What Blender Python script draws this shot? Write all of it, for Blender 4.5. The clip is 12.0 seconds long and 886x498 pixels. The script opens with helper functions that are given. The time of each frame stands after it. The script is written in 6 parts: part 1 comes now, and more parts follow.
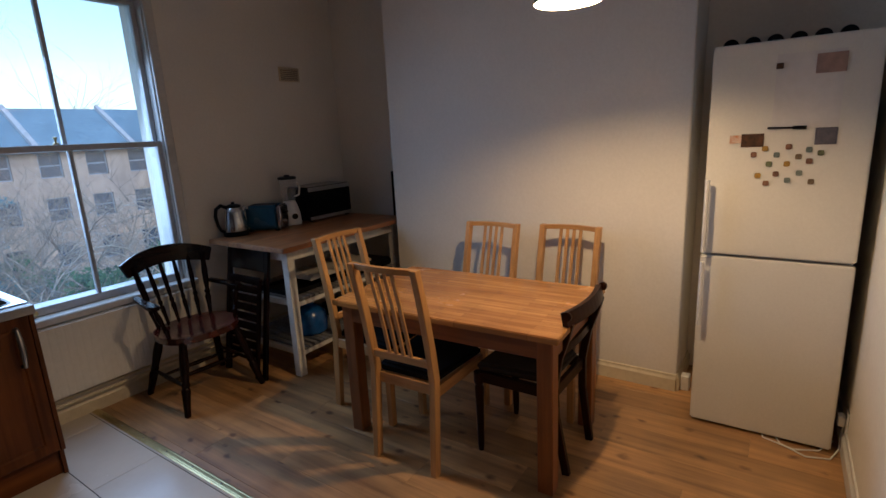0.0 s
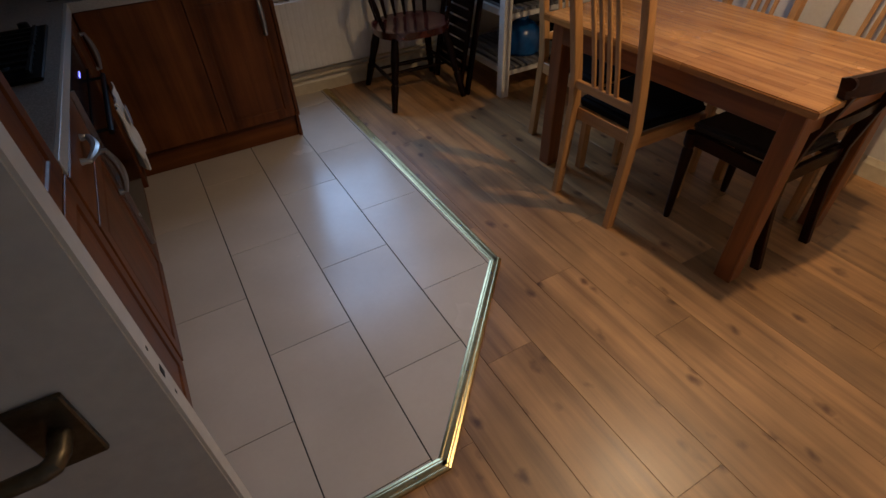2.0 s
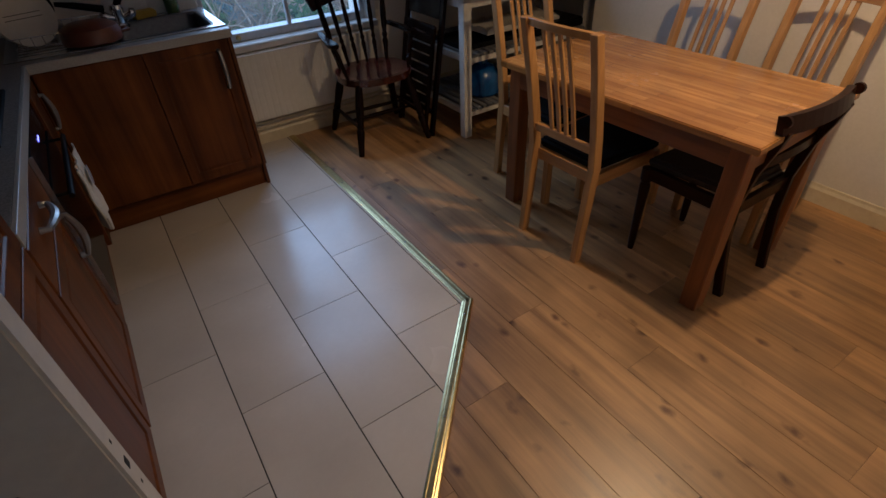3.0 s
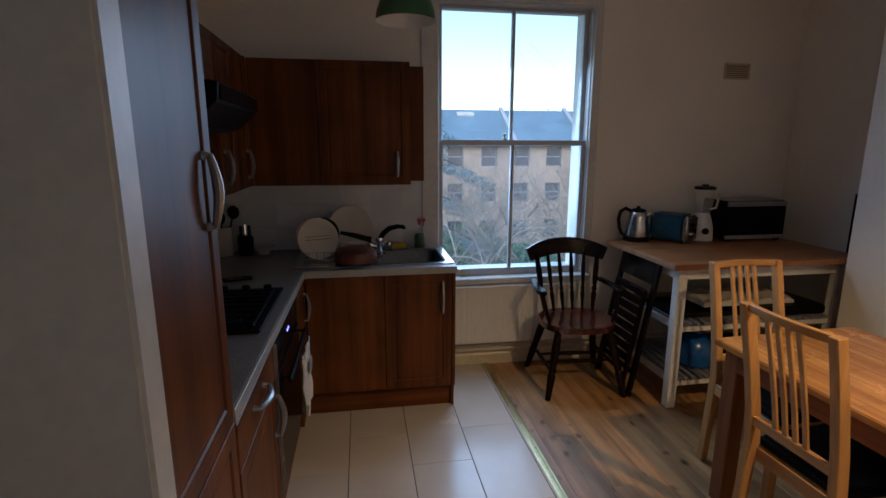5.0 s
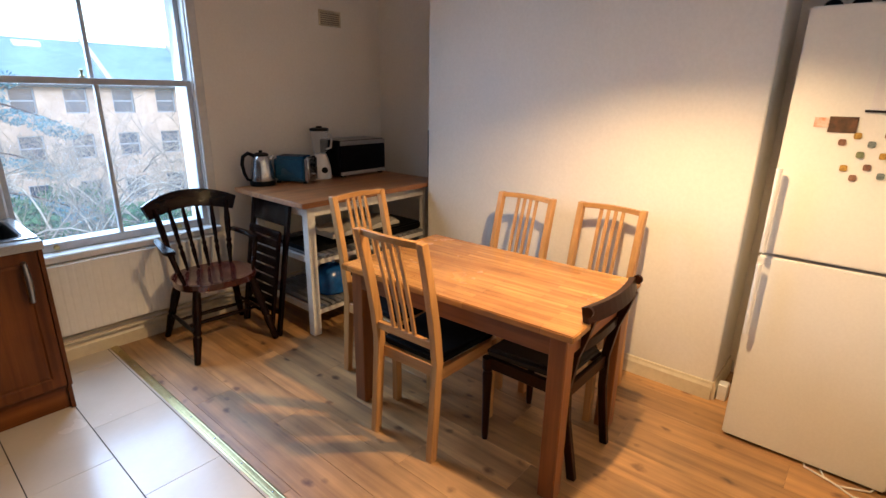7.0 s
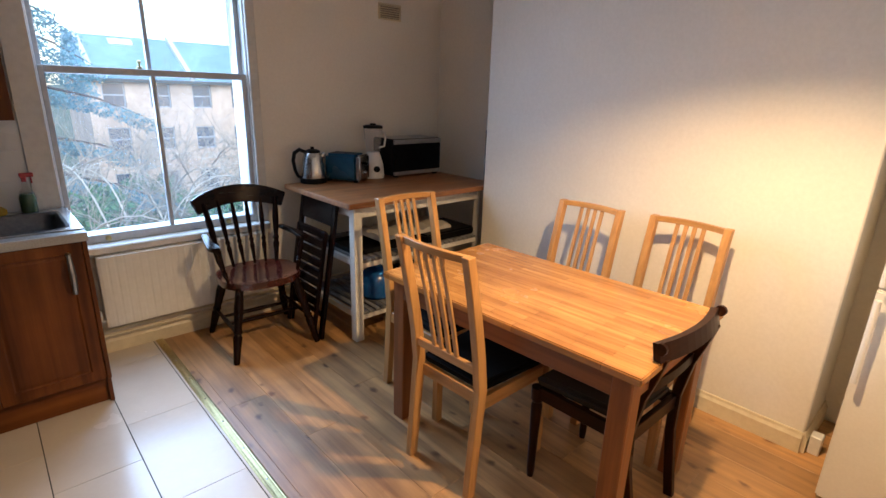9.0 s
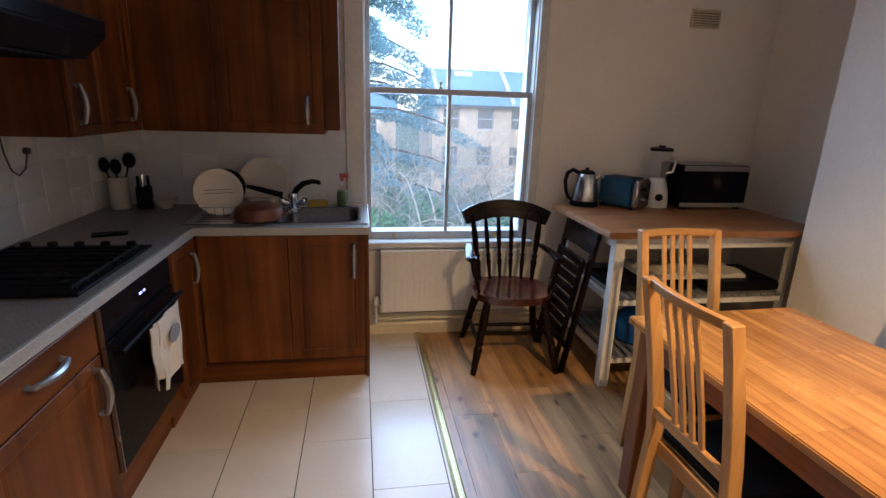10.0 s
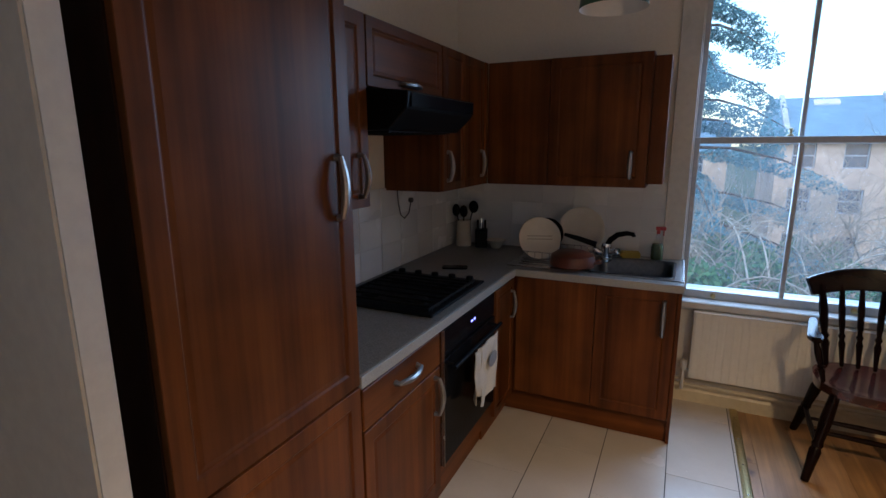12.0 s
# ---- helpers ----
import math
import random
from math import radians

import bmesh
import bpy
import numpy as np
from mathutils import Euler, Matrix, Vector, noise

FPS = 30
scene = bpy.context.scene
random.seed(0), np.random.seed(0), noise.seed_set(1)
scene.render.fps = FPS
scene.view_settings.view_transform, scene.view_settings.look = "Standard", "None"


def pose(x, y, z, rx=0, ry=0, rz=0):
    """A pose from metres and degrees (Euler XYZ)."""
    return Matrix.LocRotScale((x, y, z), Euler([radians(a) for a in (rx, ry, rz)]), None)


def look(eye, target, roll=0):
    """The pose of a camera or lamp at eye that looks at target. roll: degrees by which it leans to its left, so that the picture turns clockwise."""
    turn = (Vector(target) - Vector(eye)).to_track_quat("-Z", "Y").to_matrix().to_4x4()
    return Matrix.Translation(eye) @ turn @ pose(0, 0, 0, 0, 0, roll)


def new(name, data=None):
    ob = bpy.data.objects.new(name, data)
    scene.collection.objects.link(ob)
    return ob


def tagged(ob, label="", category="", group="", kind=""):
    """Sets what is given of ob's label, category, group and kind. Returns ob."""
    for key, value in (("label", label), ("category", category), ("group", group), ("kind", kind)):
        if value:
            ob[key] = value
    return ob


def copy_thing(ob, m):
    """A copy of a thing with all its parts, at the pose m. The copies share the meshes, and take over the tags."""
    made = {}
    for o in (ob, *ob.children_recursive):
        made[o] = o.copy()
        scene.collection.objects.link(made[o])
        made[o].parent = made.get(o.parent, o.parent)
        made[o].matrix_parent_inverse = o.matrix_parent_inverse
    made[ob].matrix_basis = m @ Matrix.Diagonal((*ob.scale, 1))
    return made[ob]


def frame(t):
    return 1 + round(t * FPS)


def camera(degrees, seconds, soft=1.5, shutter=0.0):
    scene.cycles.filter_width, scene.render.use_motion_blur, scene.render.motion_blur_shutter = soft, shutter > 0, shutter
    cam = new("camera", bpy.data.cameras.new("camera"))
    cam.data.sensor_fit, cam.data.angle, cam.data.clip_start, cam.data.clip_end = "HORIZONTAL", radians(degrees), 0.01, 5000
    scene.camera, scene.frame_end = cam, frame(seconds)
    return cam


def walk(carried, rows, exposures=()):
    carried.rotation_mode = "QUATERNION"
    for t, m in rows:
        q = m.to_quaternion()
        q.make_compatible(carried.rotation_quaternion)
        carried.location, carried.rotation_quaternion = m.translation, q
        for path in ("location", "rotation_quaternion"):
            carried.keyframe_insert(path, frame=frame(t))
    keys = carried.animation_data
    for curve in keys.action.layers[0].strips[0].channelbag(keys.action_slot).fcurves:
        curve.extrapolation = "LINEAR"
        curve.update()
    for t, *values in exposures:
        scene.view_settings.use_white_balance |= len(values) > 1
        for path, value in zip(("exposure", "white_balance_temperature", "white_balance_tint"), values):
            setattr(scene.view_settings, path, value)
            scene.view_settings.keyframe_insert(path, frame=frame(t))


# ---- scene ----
cam = camera(83.0, 12.0)
PATH = [
    (0, (0.725, -3.355, 1.533), (2.332, -2.252, 1.086), -2.9),
    (0.5, (0.832, -3.293, 1.522), (2.199, -1.904, 1.071), -2.4),
    (1, (0.853, -3.292, 1.517), (1.835, -1.664, 0.896), -2.7),
    (1.5, (0.878, -3.305, 1.465), (1.613, -1.758, 0.432), -1.8),
    (2, (0.868, -3.313, 1.425), (1.583, -1.99, 0.106), -2.5),
    (2.5, (0.903, -3.324, 1.443), (1.737, -2.13, 0.072), -1.5),
    (3, (0.89, -3.308, 1.473), (1.737, -1.974, 0.247), -2.9),
    (3.5, (0.922, -3.308, 1.483), (1.595, -1.586, 0.72), -3.4),
    (3.7, (0.919, -3.29, 1.495), (1.529, -1.484, 0.89), -3.0),
    (5.3, (0.936, -3.305, 1.538), (1.24, -1.367, 1.149), 0.2),
    (5.5, (0.931, -3.307, 1.54), (1.366, -1.393, 1.154), 0.5),
    (6, (0.929, -3.32, 1.532), (1.718, -1.546, 1.052), 1.2),
    (6.25, (0.938, -3.322, 1.531), (1.925, -1.66, 1.054), 1.2),
    (6.5, (0.947, -3.324, 1.528), (2.125, -1.791, 1.015), 1.1),
    (7, (0.985, -3.34, 1.522), (2.443, -2.104, 0.932), 0.9),
    (7.2, (1.011, -3.353, 1.511), (2.529, -2.195, 0.918), 0.5),
    (8.8, (1.124, -3.277, 1.495), (2.52, -2.004, 0.84), 1.1),
    (9, (1.164, -3.214, 1.503), (2.467, -1.817, 0.91), 1.8),
    (9.5, (1.281, -3.078, 1.474), (2.052, -1.305, 0.964), -0.5),
    (10, (1.416, -3.106, 1.465), (1.735, -1.207, 0.926), 1.8),
    (10.5, (1.457, -3.149, 1.521), (1.209, -1.231, 1.011), 0.9),
    (11, (1.473, -3.175, 1.555), (0.887, -1.312, 1.122), -2.1),
    (11.2, (1.46, -3.168, 1.561), (0.811, -1.323, 1.096), -1.5),
    (11.5, (1.44, -3.178, 1.569), (0.724, -1.374, 1.087), -0.9),
    (12, (1.402, -3.192, 1.544), (0.562, -1.423, 1.138), -0.3),
]
EXPOSURES = [(0.0, -0.35, 5850, 12), (0.5, -0.35, 5850, 12), (1.0, -0.45, 5800, 13), (2.5, -0.55, 5800, 13), (3.5, -0.6, 5800, 12), (5.3, 0.1, 6200, 11), (5.6, 0.58, 6450, 12), (6.0, 0.9, 6450, 12),
             (6.5, 1.08, 6400, 12), (7.2, 0.98, 6350, 12), (9.0, 1.0, 6250, 11), (9.5, 0.88, 6200, 11), (10.0, 0.84, 6150, 11), (10.5, 0.88, 6050, 10), (11.0, 0.88, 5950, 10), (11.5, 0.75, 5850, 10), (12.0, 0.32, 5800, 10)]
walk(cam, [(t, look(eye, target, roll)) for t, eye, target, roll in PATH], EXPOSURES)

# ---- world and light ----
world = bpy.data.worlds.new("world")
scene.world = world
world.use_nodes = True
wn = world.node_tree
bg = wn.nodes["Background"]
sky = wn.nodes.new("ShaderNodeTexSky")
sky.sky_type, sky.sun_disc = "NISHITA", False
sky.sun_elevation, sky.sun_rotation = radians(35), radians(187)
sky.air_density, sky.dust_density, sky.ozone_density = 1.4, 1.0, 4.0
cool = wn.nodes.new("ShaderNodeMix")
cool.data_type, cool.blend_type = "RGBA", "MULTIPLY"
cool.inputs["Factor"].default_value = 1.0
cool.inputs["B"].default_value = (2.25, 2.20, 2.20, 1)
wn.links.new(sky.outputs[0], cool.inputs["A"])
wn.links.new(cool.outputs["Result"], bg.inputs[0])
bg.inputs[1].default_value = 0.15

sun = new("sun", bpy.data.lights.new("sun", "SUN"))
sun.data.energy, sun.data.angle, sun.data.color = 1.0, radians(25), (0.86, 0.95, 1.0)
sun.matrix_world = look((0, -20, 16), (6, 30, -19))

# daylight through the sash window
day = new("window_daylight", bpy.data.lights.new("window_daylight", "AREA"))
day.data.shape, day.data.size, day.data.size_y = "RECTANGLE", 0.92, 1.6
day.data.energy, day.data.color, day.data.spread = 25, (0.47, 0.68, 1.0), radians(140)
day.matrix_world = look((1.95, 0.42, 1.58), (2.0, -1.55, 0.15))

# the bulb in the pendant over the table
BULB = (2.58, -2.67, 2.037)
bulb_light = new("pendant_light", bpy.data.lights.new("pendant_light", "POINT"))
bulb_light.data.energy, bulb_light.data.color, bulb_light.data.shadow_soft_size = 76, (1.0, 0.665, 0.335), 0.03
bulb_light.location = BULB


# ---- materials ----
def surface(name, c1, c2=None, scale=20.0, rough=0.5, bump=0.1, stretch=(1, 1, 1), metal=0.0, blotch=0.15, bscale=2.5,
            spread=0.0, lo=0.35, hi=0.65, rvar=0.08, coat=0.0, spec=0.5):
    """Two-colour grain, a coarse blotch, relief and uneven gloss, all at real size."""
    m = bpy.data.materials.new(name)
    m.use_nodes = True
    t = m.node_tree
    b = t.nodes["Principled BSDF"]
    c2 = c2 or tuple(v * 0.8 for v in c1)
    co = t.nodes.new("ShaderNodeTexCoord")
    inf = t.nodes.new("ShaderNodeObjectInfo")
    off = t.nodes.new("ShaderNodeVectorMath")
    off.operation = "MULTIPLY"
    off.inputs[1].default_value = (7.3, 5.1, 9.7)
    add = t.nodes.new("ShaderNodeVectorMath")
    t.links.new(inf.outputs["Random"], off.inputs[0])
    t.links.new(co.outputs["Object"], add.inputs[0])
    t.links.new(off.outputs[0], add.inputs[1])
    mp = t.nodes.new("ShaderNodeMapping")
    mp.inputs["Scale"].default_value = stretch
    t.links.new(add.outputs[0], mp.inputs[0])
    n1 = t.nodes.new("ShaderNodeTexNoise")
    n1.inputs["Scale"].default_value, n1.inputs["Detail"].default_value, n1.inputs["Roughness"].default_value = scale, 6, 0.6
    t.links.new(mp.outputs[0], n1.inputs["Vector"])
    ramp = t.nodes.new("ShaderNodeValToRGB")
    ramp.color_ramp.elements[0].position, ramp.color_ramp.elements[1].position = lo, hi
    ramp.color_ramp.elements[0].color, ramp.color_ramp.elements[1].color = (*c1, 1), (*c2, 1)
    t.links.new(n1.outputs[0], ramp.inputs[0])
    n2 = t.nodes.new("ShaderNodeTexNoise")
    n2.inputs["Scale"].default_value, n2.inputs["Detail"].default_value = bscale, 3
    t.links.new(add.outputs[0], n2.inputs["Vector"])
    mr = t.nodes.new("ShaderNodeMapRange")
    mr.inputs["From Min"].default_value, mr.inputs["From Max"].default_value = 0.3, 0.7
    mr.inputs["To Min"].default_value, mr.inputs["To Max"].default_value = 1 - blotch, 1 + blotch * 0.5
    t.links.new(n2.outputs[0], mr.inputs[0])
    hv = t.nodes.new("ShaderNodeHueSaturation")
    t.links.new(ramp.outputs[0], hv.inputs["Color"])
    if spread:
        ms = t.nodes.new("ShaderNodeMapRange")
        ms.inputs["To Min"].default_value, ms.inputs["To Max"].default_value = 1 - spread, 1 + spread
        t.links.new(inf.outputs["Random"], ms.inputs[0])
        mm = t.nodes.new("ShaderNodeMath")
        mm.operation = "MULTIPLY"
        t.links.new(ms.outputs[0], mm.inputs[0])
        t.links.new(mr.outputs[0], mm.inputs[1])
        t.links.new(mm.outputs[0], hv.inputs["Value"])
    else:
        t.links.new(mr.outputs[0], hv.inputs["Value"])
    t.links.new(hv.outputs[0], b.inputs["Base Color"])
    rr = t.nodes.new("ShaderNodeMapRange")
    rr.inputs["To Min"].default_value, rr.inputs["To Max"].default_value = max(0.02, rough - rvar), min(1, rough + rvar)
    t.links.new(n2.outputs[0], rr.inputs[0])
    t.links.new(rr.outputs[0], b.inputs["Roughness"])
    b.inputs["Metallic"].default_value = metal
    b.inputs["Coat Weight"].default_value = coat
    b.inputs["Specular IOR Level"].default_value = spec
    if bump:
        bp = t.nodes.new("ShaderNodeBump")
        bp.inputs["Strength"].default_value, bp.inputs["Distance"].default_value = bump, 0.002
        t.links.new(n1.outputs[0], bp.inputs["Height"])
        t.links.new(bp.outputs[0], b.inputs["Normal"])
    return m


def grain(axis, k=0.06):
    return tuple(k if a == axis else 1.0 for a in "xyz")


def add_staves(m, along, across, length, width, strength=0.5):
    """Glued staves: a running bond of strips with a tone of their own, multiplied into the colour."""
    t = m.node_tree
    b = t.nodes["Principled BSDF"]
    src = b.inputs["Base Color"].links[0].from_socket
    co = t.nodes.new("ShaderNodeTexCoord")
    sp = t.nodes.new("ShaderNodeSeparateXYZ")
    cb = t.nodes.new("ShaderNodeCombineXYZ")
    t.links.new(co.outputs["Object"], sp.inputs[0])
    t.links.new(sp.outputs["xyz".index(along)], cb.inputs[0])
    t.links.new(sp.outputs["xyz".index(across)], cb.inputs[1])
    br = t.nodes.new("ShaderNodeTexBrick")
    br.inputs["Scale"].default_value = 1.0
    br.inputs["Brick Width"].default_value, br.inputs["Row Height"].default_value = length, width
    br.inputs["Mortar Size"].default_value, br.offset, br.offset_frequency = 0.0006, 0.37, 2
    lo = 1 - strength
    br.inputs["Color1"].default_value, br.inputs["Color2"].default_value = (lo, lo * 0.93, lo * 0.85, 1), (1.1, 1.1, 1.1, 1)
    br.inputs["Mortar"].default_value = (0.35, 0.3, 0.25, 1)
    t.links.new(cb.outputs[0], br.inputs["Vector"])
    mx = t.nodes.new("ShaderNodeMix")
    mx.data_type, mx.blend_type = "RGBA", "MULTIPLY"
    mx.inputs["Factor"].default_value = 1.0
    t.links.new(src, mx.inputs["A"])
    t.links.new(br.outputs["Color"], mx.inputs["B"])
    t.links.new(mx.outputs["Result"], b.inputs["Base Color"])
    return m


def glass(name, tint=(0.95, 0.98, 0.98)):
    m = bpy.data.materials.new(name)
    m.use_nodes = True
    t = m.node_tree
    out = t.nodes["Material Output"]
    t.nodes.remove(t.nodes["Principled BSDF"])
    tr = t.nodes.new("ShaderNodeBsdfTransparent")
    tr.inputs[0].default_value = (*tint, 1)
    gl = t.nodes.new("ShaderNodeBsdfGlossy")
    gl.inputs["Roughness"].default_value = 0.03
    fr = t.nodes.new("ShaderNodeFresnel")
    fr.inputs[0].default_value = 1.45
    mx = t.nodes.new("ShaderNodeMixShader")
    t.links.new(fr.outputs[0], mx.inputs[0])
    t.links.new(tr.outputs[0], mx.inputs[1])
    t.links.new(gl.outputs[0], mx.inputs[2])
    t.links.new(mx.outputs[0], out.inputs[0])
    return m


def add_haze(m, share):
    """Haze over the outside view, put into the pane: a share scatters light."""
    t = m.node_tree
    out = t.nodes["Material Output"]
    src = out.inputs[0].links[0].from_socket
    tl = t.nodes.new("ShaderNodeBsdfTranslucent")
    tl.inputs[0].default_value = (0.66, 0.82, 0.96, 1)
    nz = t.nodes.new("ShaderNodeTexNoise")
    nz.inputs["Scale"].default_value = 3.0
    mr = t.nodes.new("ShaderNodeMapRange")
    mr.inputs["From Min"].default_value, mr.inputs["From Max"].default_value = 0.3, 0.7
    mr.inputs["To Min"].default_value, mr.inputs["To Max"].default_value = share * 0.7, share * 1.3
    t.links.new(nz.outputs[0], mr.inputs[0])
    mx = t.nodes.new("ShaderNodeMixShader")
    t.links.new(mr.outputs[0], mx.inputs[0])
    t.links.new(src, mx.inputs[1])
    t.links.new(tl.outputs[0], mx.inputs[2])
    t.links.new(mx.outputs[0], out.inputs[0])
    return m


def frosted(name, colour, cover):
    """Clear plastic with a milky share."""
    m = bpy.data.materials.new(name)
    m.use_nodes = True
    t = m.node_tree
    b = t.nodes["Principled BSDF"]
    b.inputs["Base Color"].default_value = (*colour, 1)
    b.inputs["Roughness"].default_value = 0.2
    tr = t.nodes.new("ShaderNodeBsdfTransparent")
    mx = t.nodes.new("ShaderNodeMixShader")
    mx.inputs[0].default_value = cover
    t.links.new(tr.outputs[0], mx.inputs[1])
    t.links.new(b.outputs[0], mx.inputs[2])
    t.links.new(mx.outputs[0], t.nodes["Material Output"].inputs[0])
    return m


def glow(name, colour, strength):
    m = bpy.data.materials.new(name)
    m.use_nodes = True
    b = m.node_tree.nodes["Principled BSDF"]
    b.inputs["Base Color"].default_value = (*colour, 1)
    b.inputs["Emission Color"].default_value = (*colour, 1)
    b.inputs["Emission Strength"].default_value = strength
    return m


WALL = surface("wall_paint", (0.81, 0.765, 0.68), (0.77, 0.725, 0.64), 60, 0.62, 0.12, blotch=0.06, bscale=1.3)
CEIL = surface("ceiling_paint", (0.86, 0.84, 0.80), (0.83, 0.81, 0.77), 40, 0.8, 0.08, blotch=0.05)
GLOSS_WHITE = surface("white_gloss_paint", (0.66, 0.65, 0.61), (0.60, 0.59, 0.555), 30, 0.3, 0.08, blotch=0.08)
# White sash paint dimmed and blued, as the bars look against the light.
SASH_DIMMED = surface("dimmed_sash_paint", (0.52, 0.54, 0.56), (0.45, 0.47, 0.49), 35, 0.35, 0.1, blotch=0.08)
SKIRT = surface("skirting_paint", (0.70, 0.62, 0.45), (0.63, 0.55, 0.39), 30, 0.4, 0.1, blotch=0.12)
RAD = surface("radiator_enamel", (0.80, 0.78, 0.72), (0.76, 0.74, 0.68), 30, 0.35, 0.03, blotch=0.05)
WALNUT = {a: surface("walnut_foil_" + a, (0.176, 0.0565, 0.0125), (0.048, 0.0132, 0.0032), 13, 0.40, 0.04, grain(a, 0.035), blotch=0.28,
                     bscale=4, spread=0.12, lo=0.32, hi=0.72, spec=0.14) for a in "xyz"}
BEECH = {a: surface("oiled_beech_" + a, (0.56, 0.30, 0.105), (0.42, 0.205, 0.065), 45, 0.4, 0.06, grain(a, 0.04), blotch=0.12, spread=0.06)
         for a in "xyz"}
TABLE_TOP = add_staves(surface("table_staves", (0.60, 0.295, 0.085), (0.38, 0.165, 0.042), 34, 0.25, 0.05, grain("y", 0.05), blotch=0.15,
                               bscale=6), "y", "x", 0.34, 0.036, 0.22)
# Legs and aprons: oak deepened with the shade below the tabletop.
TABLE_LEG_SHADED = {a: surface("shaded_table_oak_" + a, (0.26, 0.085, 0.018), (0.17, 0.052, 0.011), 40, 0.38, 0.06, grain(a, 0.05), blotch=0.15) for a in "xyz"}
TROLLEY_TOP = add_staves(surface("trolley_staves", (0.36, 0.155, 0.055), (0.20, 0.08, 0.028), 42, 0.38, 0.05, grain("x", 0.05), blotch=0.2,
                                 bscale=6), "x", "y", 0.5, 0.045, 0.3)
DARK_OAK = {a: surface("black_stained_" + a, (0.013, 0.0045, 0.0028), (0.006, 0.0024, 0.0016), 40, 0.24, 0.06, grain(a, 0.06), blotch=0.3, spec=0.13)
            for a in "xyz"}
WORN_SEAT = surface("worn_red_brown_seat", (0.11, 0.021, 0.013), (0.014, 0.004, 0.003), 7, 0.20, 0.05, blotch=0.35, bscale=7, coat=0.7)
MAHOGANY = {a: surface("mahogany_" + a, (0.030, 0.0085, 0.0035), (0.014, 0.0045, 0.002), 40, 0.30, 0.05, grain(a, 0.06), blotch=0.2, spec=0.10) for a in "xyz"}
BLACK_CLOTH = surface("black_seat_cloth", (0.009, 0.009, 0.009), (0.006, 0.006, 0.006), 350, 0.9, 0.4, spec=0.08)
OLIVE_CLOTH = surface("olive_seat_cloth", (0.030, 0.019, 0.009), (0.020, 0.013, 0.007), 300, 0.9, 0.4)
WHITE_WOOD = surface("white_painted_wood", (0.74, 0.72, 0.66), (0.66, 0.63, 0.57), 30, 0.45, 0.1, blotch=0.12)
# Grey of the slats carries the shade under the trolley top.
SLAT_SHADED = surface("shaded_shelf_slats", (0.21, 0.205, 0.20), (0.15, 0.147, 0.14), 30, 0.5, 0.1, grain("y", 0.1), spread=0.1)
WORKTOP = surface("speckled_grey_laminate", (0.22, 0.21, 0.195), (0.11, 0.105, 0.10), 220, 0.34, 0.04, blotch=0.12, lo=0.42, hi=0.58)
WORK_EDGE = surface("worktop_edge_strip", (0.42, 0.41, 0.38), (0.30, 0.29, 0.27), 200, 0.35, 0.03)
# Tall unit's carcass: shade of the gap beside the door put into the colour.
CARCASS_SHADED = surface("shaded_carcass_board", (0.020, 0.009, 0.005), (0.013, 0.006, 0.0035), 24, 0.6, 0.04, grain("z", 0.03), spec=0.1)
HANDLE_STEEL = surface("satin_handle_steel", (0.34, 0.34, 0.33), (0.29, 0.28, 0.28), 60, 0.34, 0.04, metal=0.9)
STEEL = surface("brushed_steel", (0.60, 0.60, 0.60), (0.50, 0.50, 0.50), 60, 0.26, 0.04, grain("x", 0.05), metal=1.0)
SILVER = surface("silver_painted_metal", (0.36, 0.35, 0.34), (0.31, 0.30, 0.29), 60, 0.4, 0.03, metal=0.25)
# Bowl of the sink: steel darkened for the shade inside it.
BOWL_STEEL_SHADED = surface("shaded_satin_sink_steel", (0.17, 0.175, 0.18), (0.13, 0.135, 0.14), 50, 0.34, 0.05, metal=0.9)
CHROME = surface("chrome", (0.75, 0.75, 0.76), (0.70, 0.70, 0.71), 20, 0.12, 0.0, metal=1.0)
BRASS = surface("brass_strip", (0.55, 0.46, 0.24), (0.45, 0.37, 0.18), 60, 0.31, 0.0, metal=1.0, blotch=0.08, bscale=12)
OLD_BRASS = surface("tarnished_brass", (0.16, 0.13, 0.085), (0.09, 0.072, 0.045), 40, 0.35, 0.05, metal=0.9)
BLACK_GLOSS = surface("black_enamel", (0.008, 0.008, 0.009), (0.005, 0.005, 0.006), 30, 0.14, 0.0, rvar=0.05, spec=0.06)
BLACK_MATT = surface("black_plastic", (0.006, 0.006, 0.0065), (0.004, 0.004, 0.0045), 60, 0.45, 0.1, spec=0.08)
CAST_IRON = surface("cast_iron", (0.010, 0.010, 0.010), (0.007, 0.007, 0.007), 90, 0.6, 0.3, spec=0.1)
FRIDGE_WHITE = surface("fridge_enamel", (0.70, 0.67, 0.60), (0.67, 0.64, 0.57), 90, 0.36, 0.04, blotch=0.04)
WHITE_PLASTIC = surface("white_plastic", (0.72, 0.71, 0.68), (0.68, 0.67, 0.64), 40, 0.35, 0.03)
GREY_GASKET = surface("grey_gasket", (0.07, 0.07, 0.07), None, 40, 0.6, 0.05)
CERAMIC = surface("white_ceramic", (0.64, 0.58, 0.48), (0.59, 0.53, 0.43), 20, 0.22, 0.0)
TERRACOTTA = surface("terracotta_glaze", (0.125, 0.030, 0.010), (0.075, 0.018, 0.007), 25, 0.35, 0.06)
GREEN_ENAMEL = surface("green_enamel", (0.030, 0.115, 0.045), (0.022, 0.09, 0.035), 25, 0.3, 0.03)
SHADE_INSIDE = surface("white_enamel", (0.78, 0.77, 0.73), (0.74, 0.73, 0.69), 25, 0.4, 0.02)
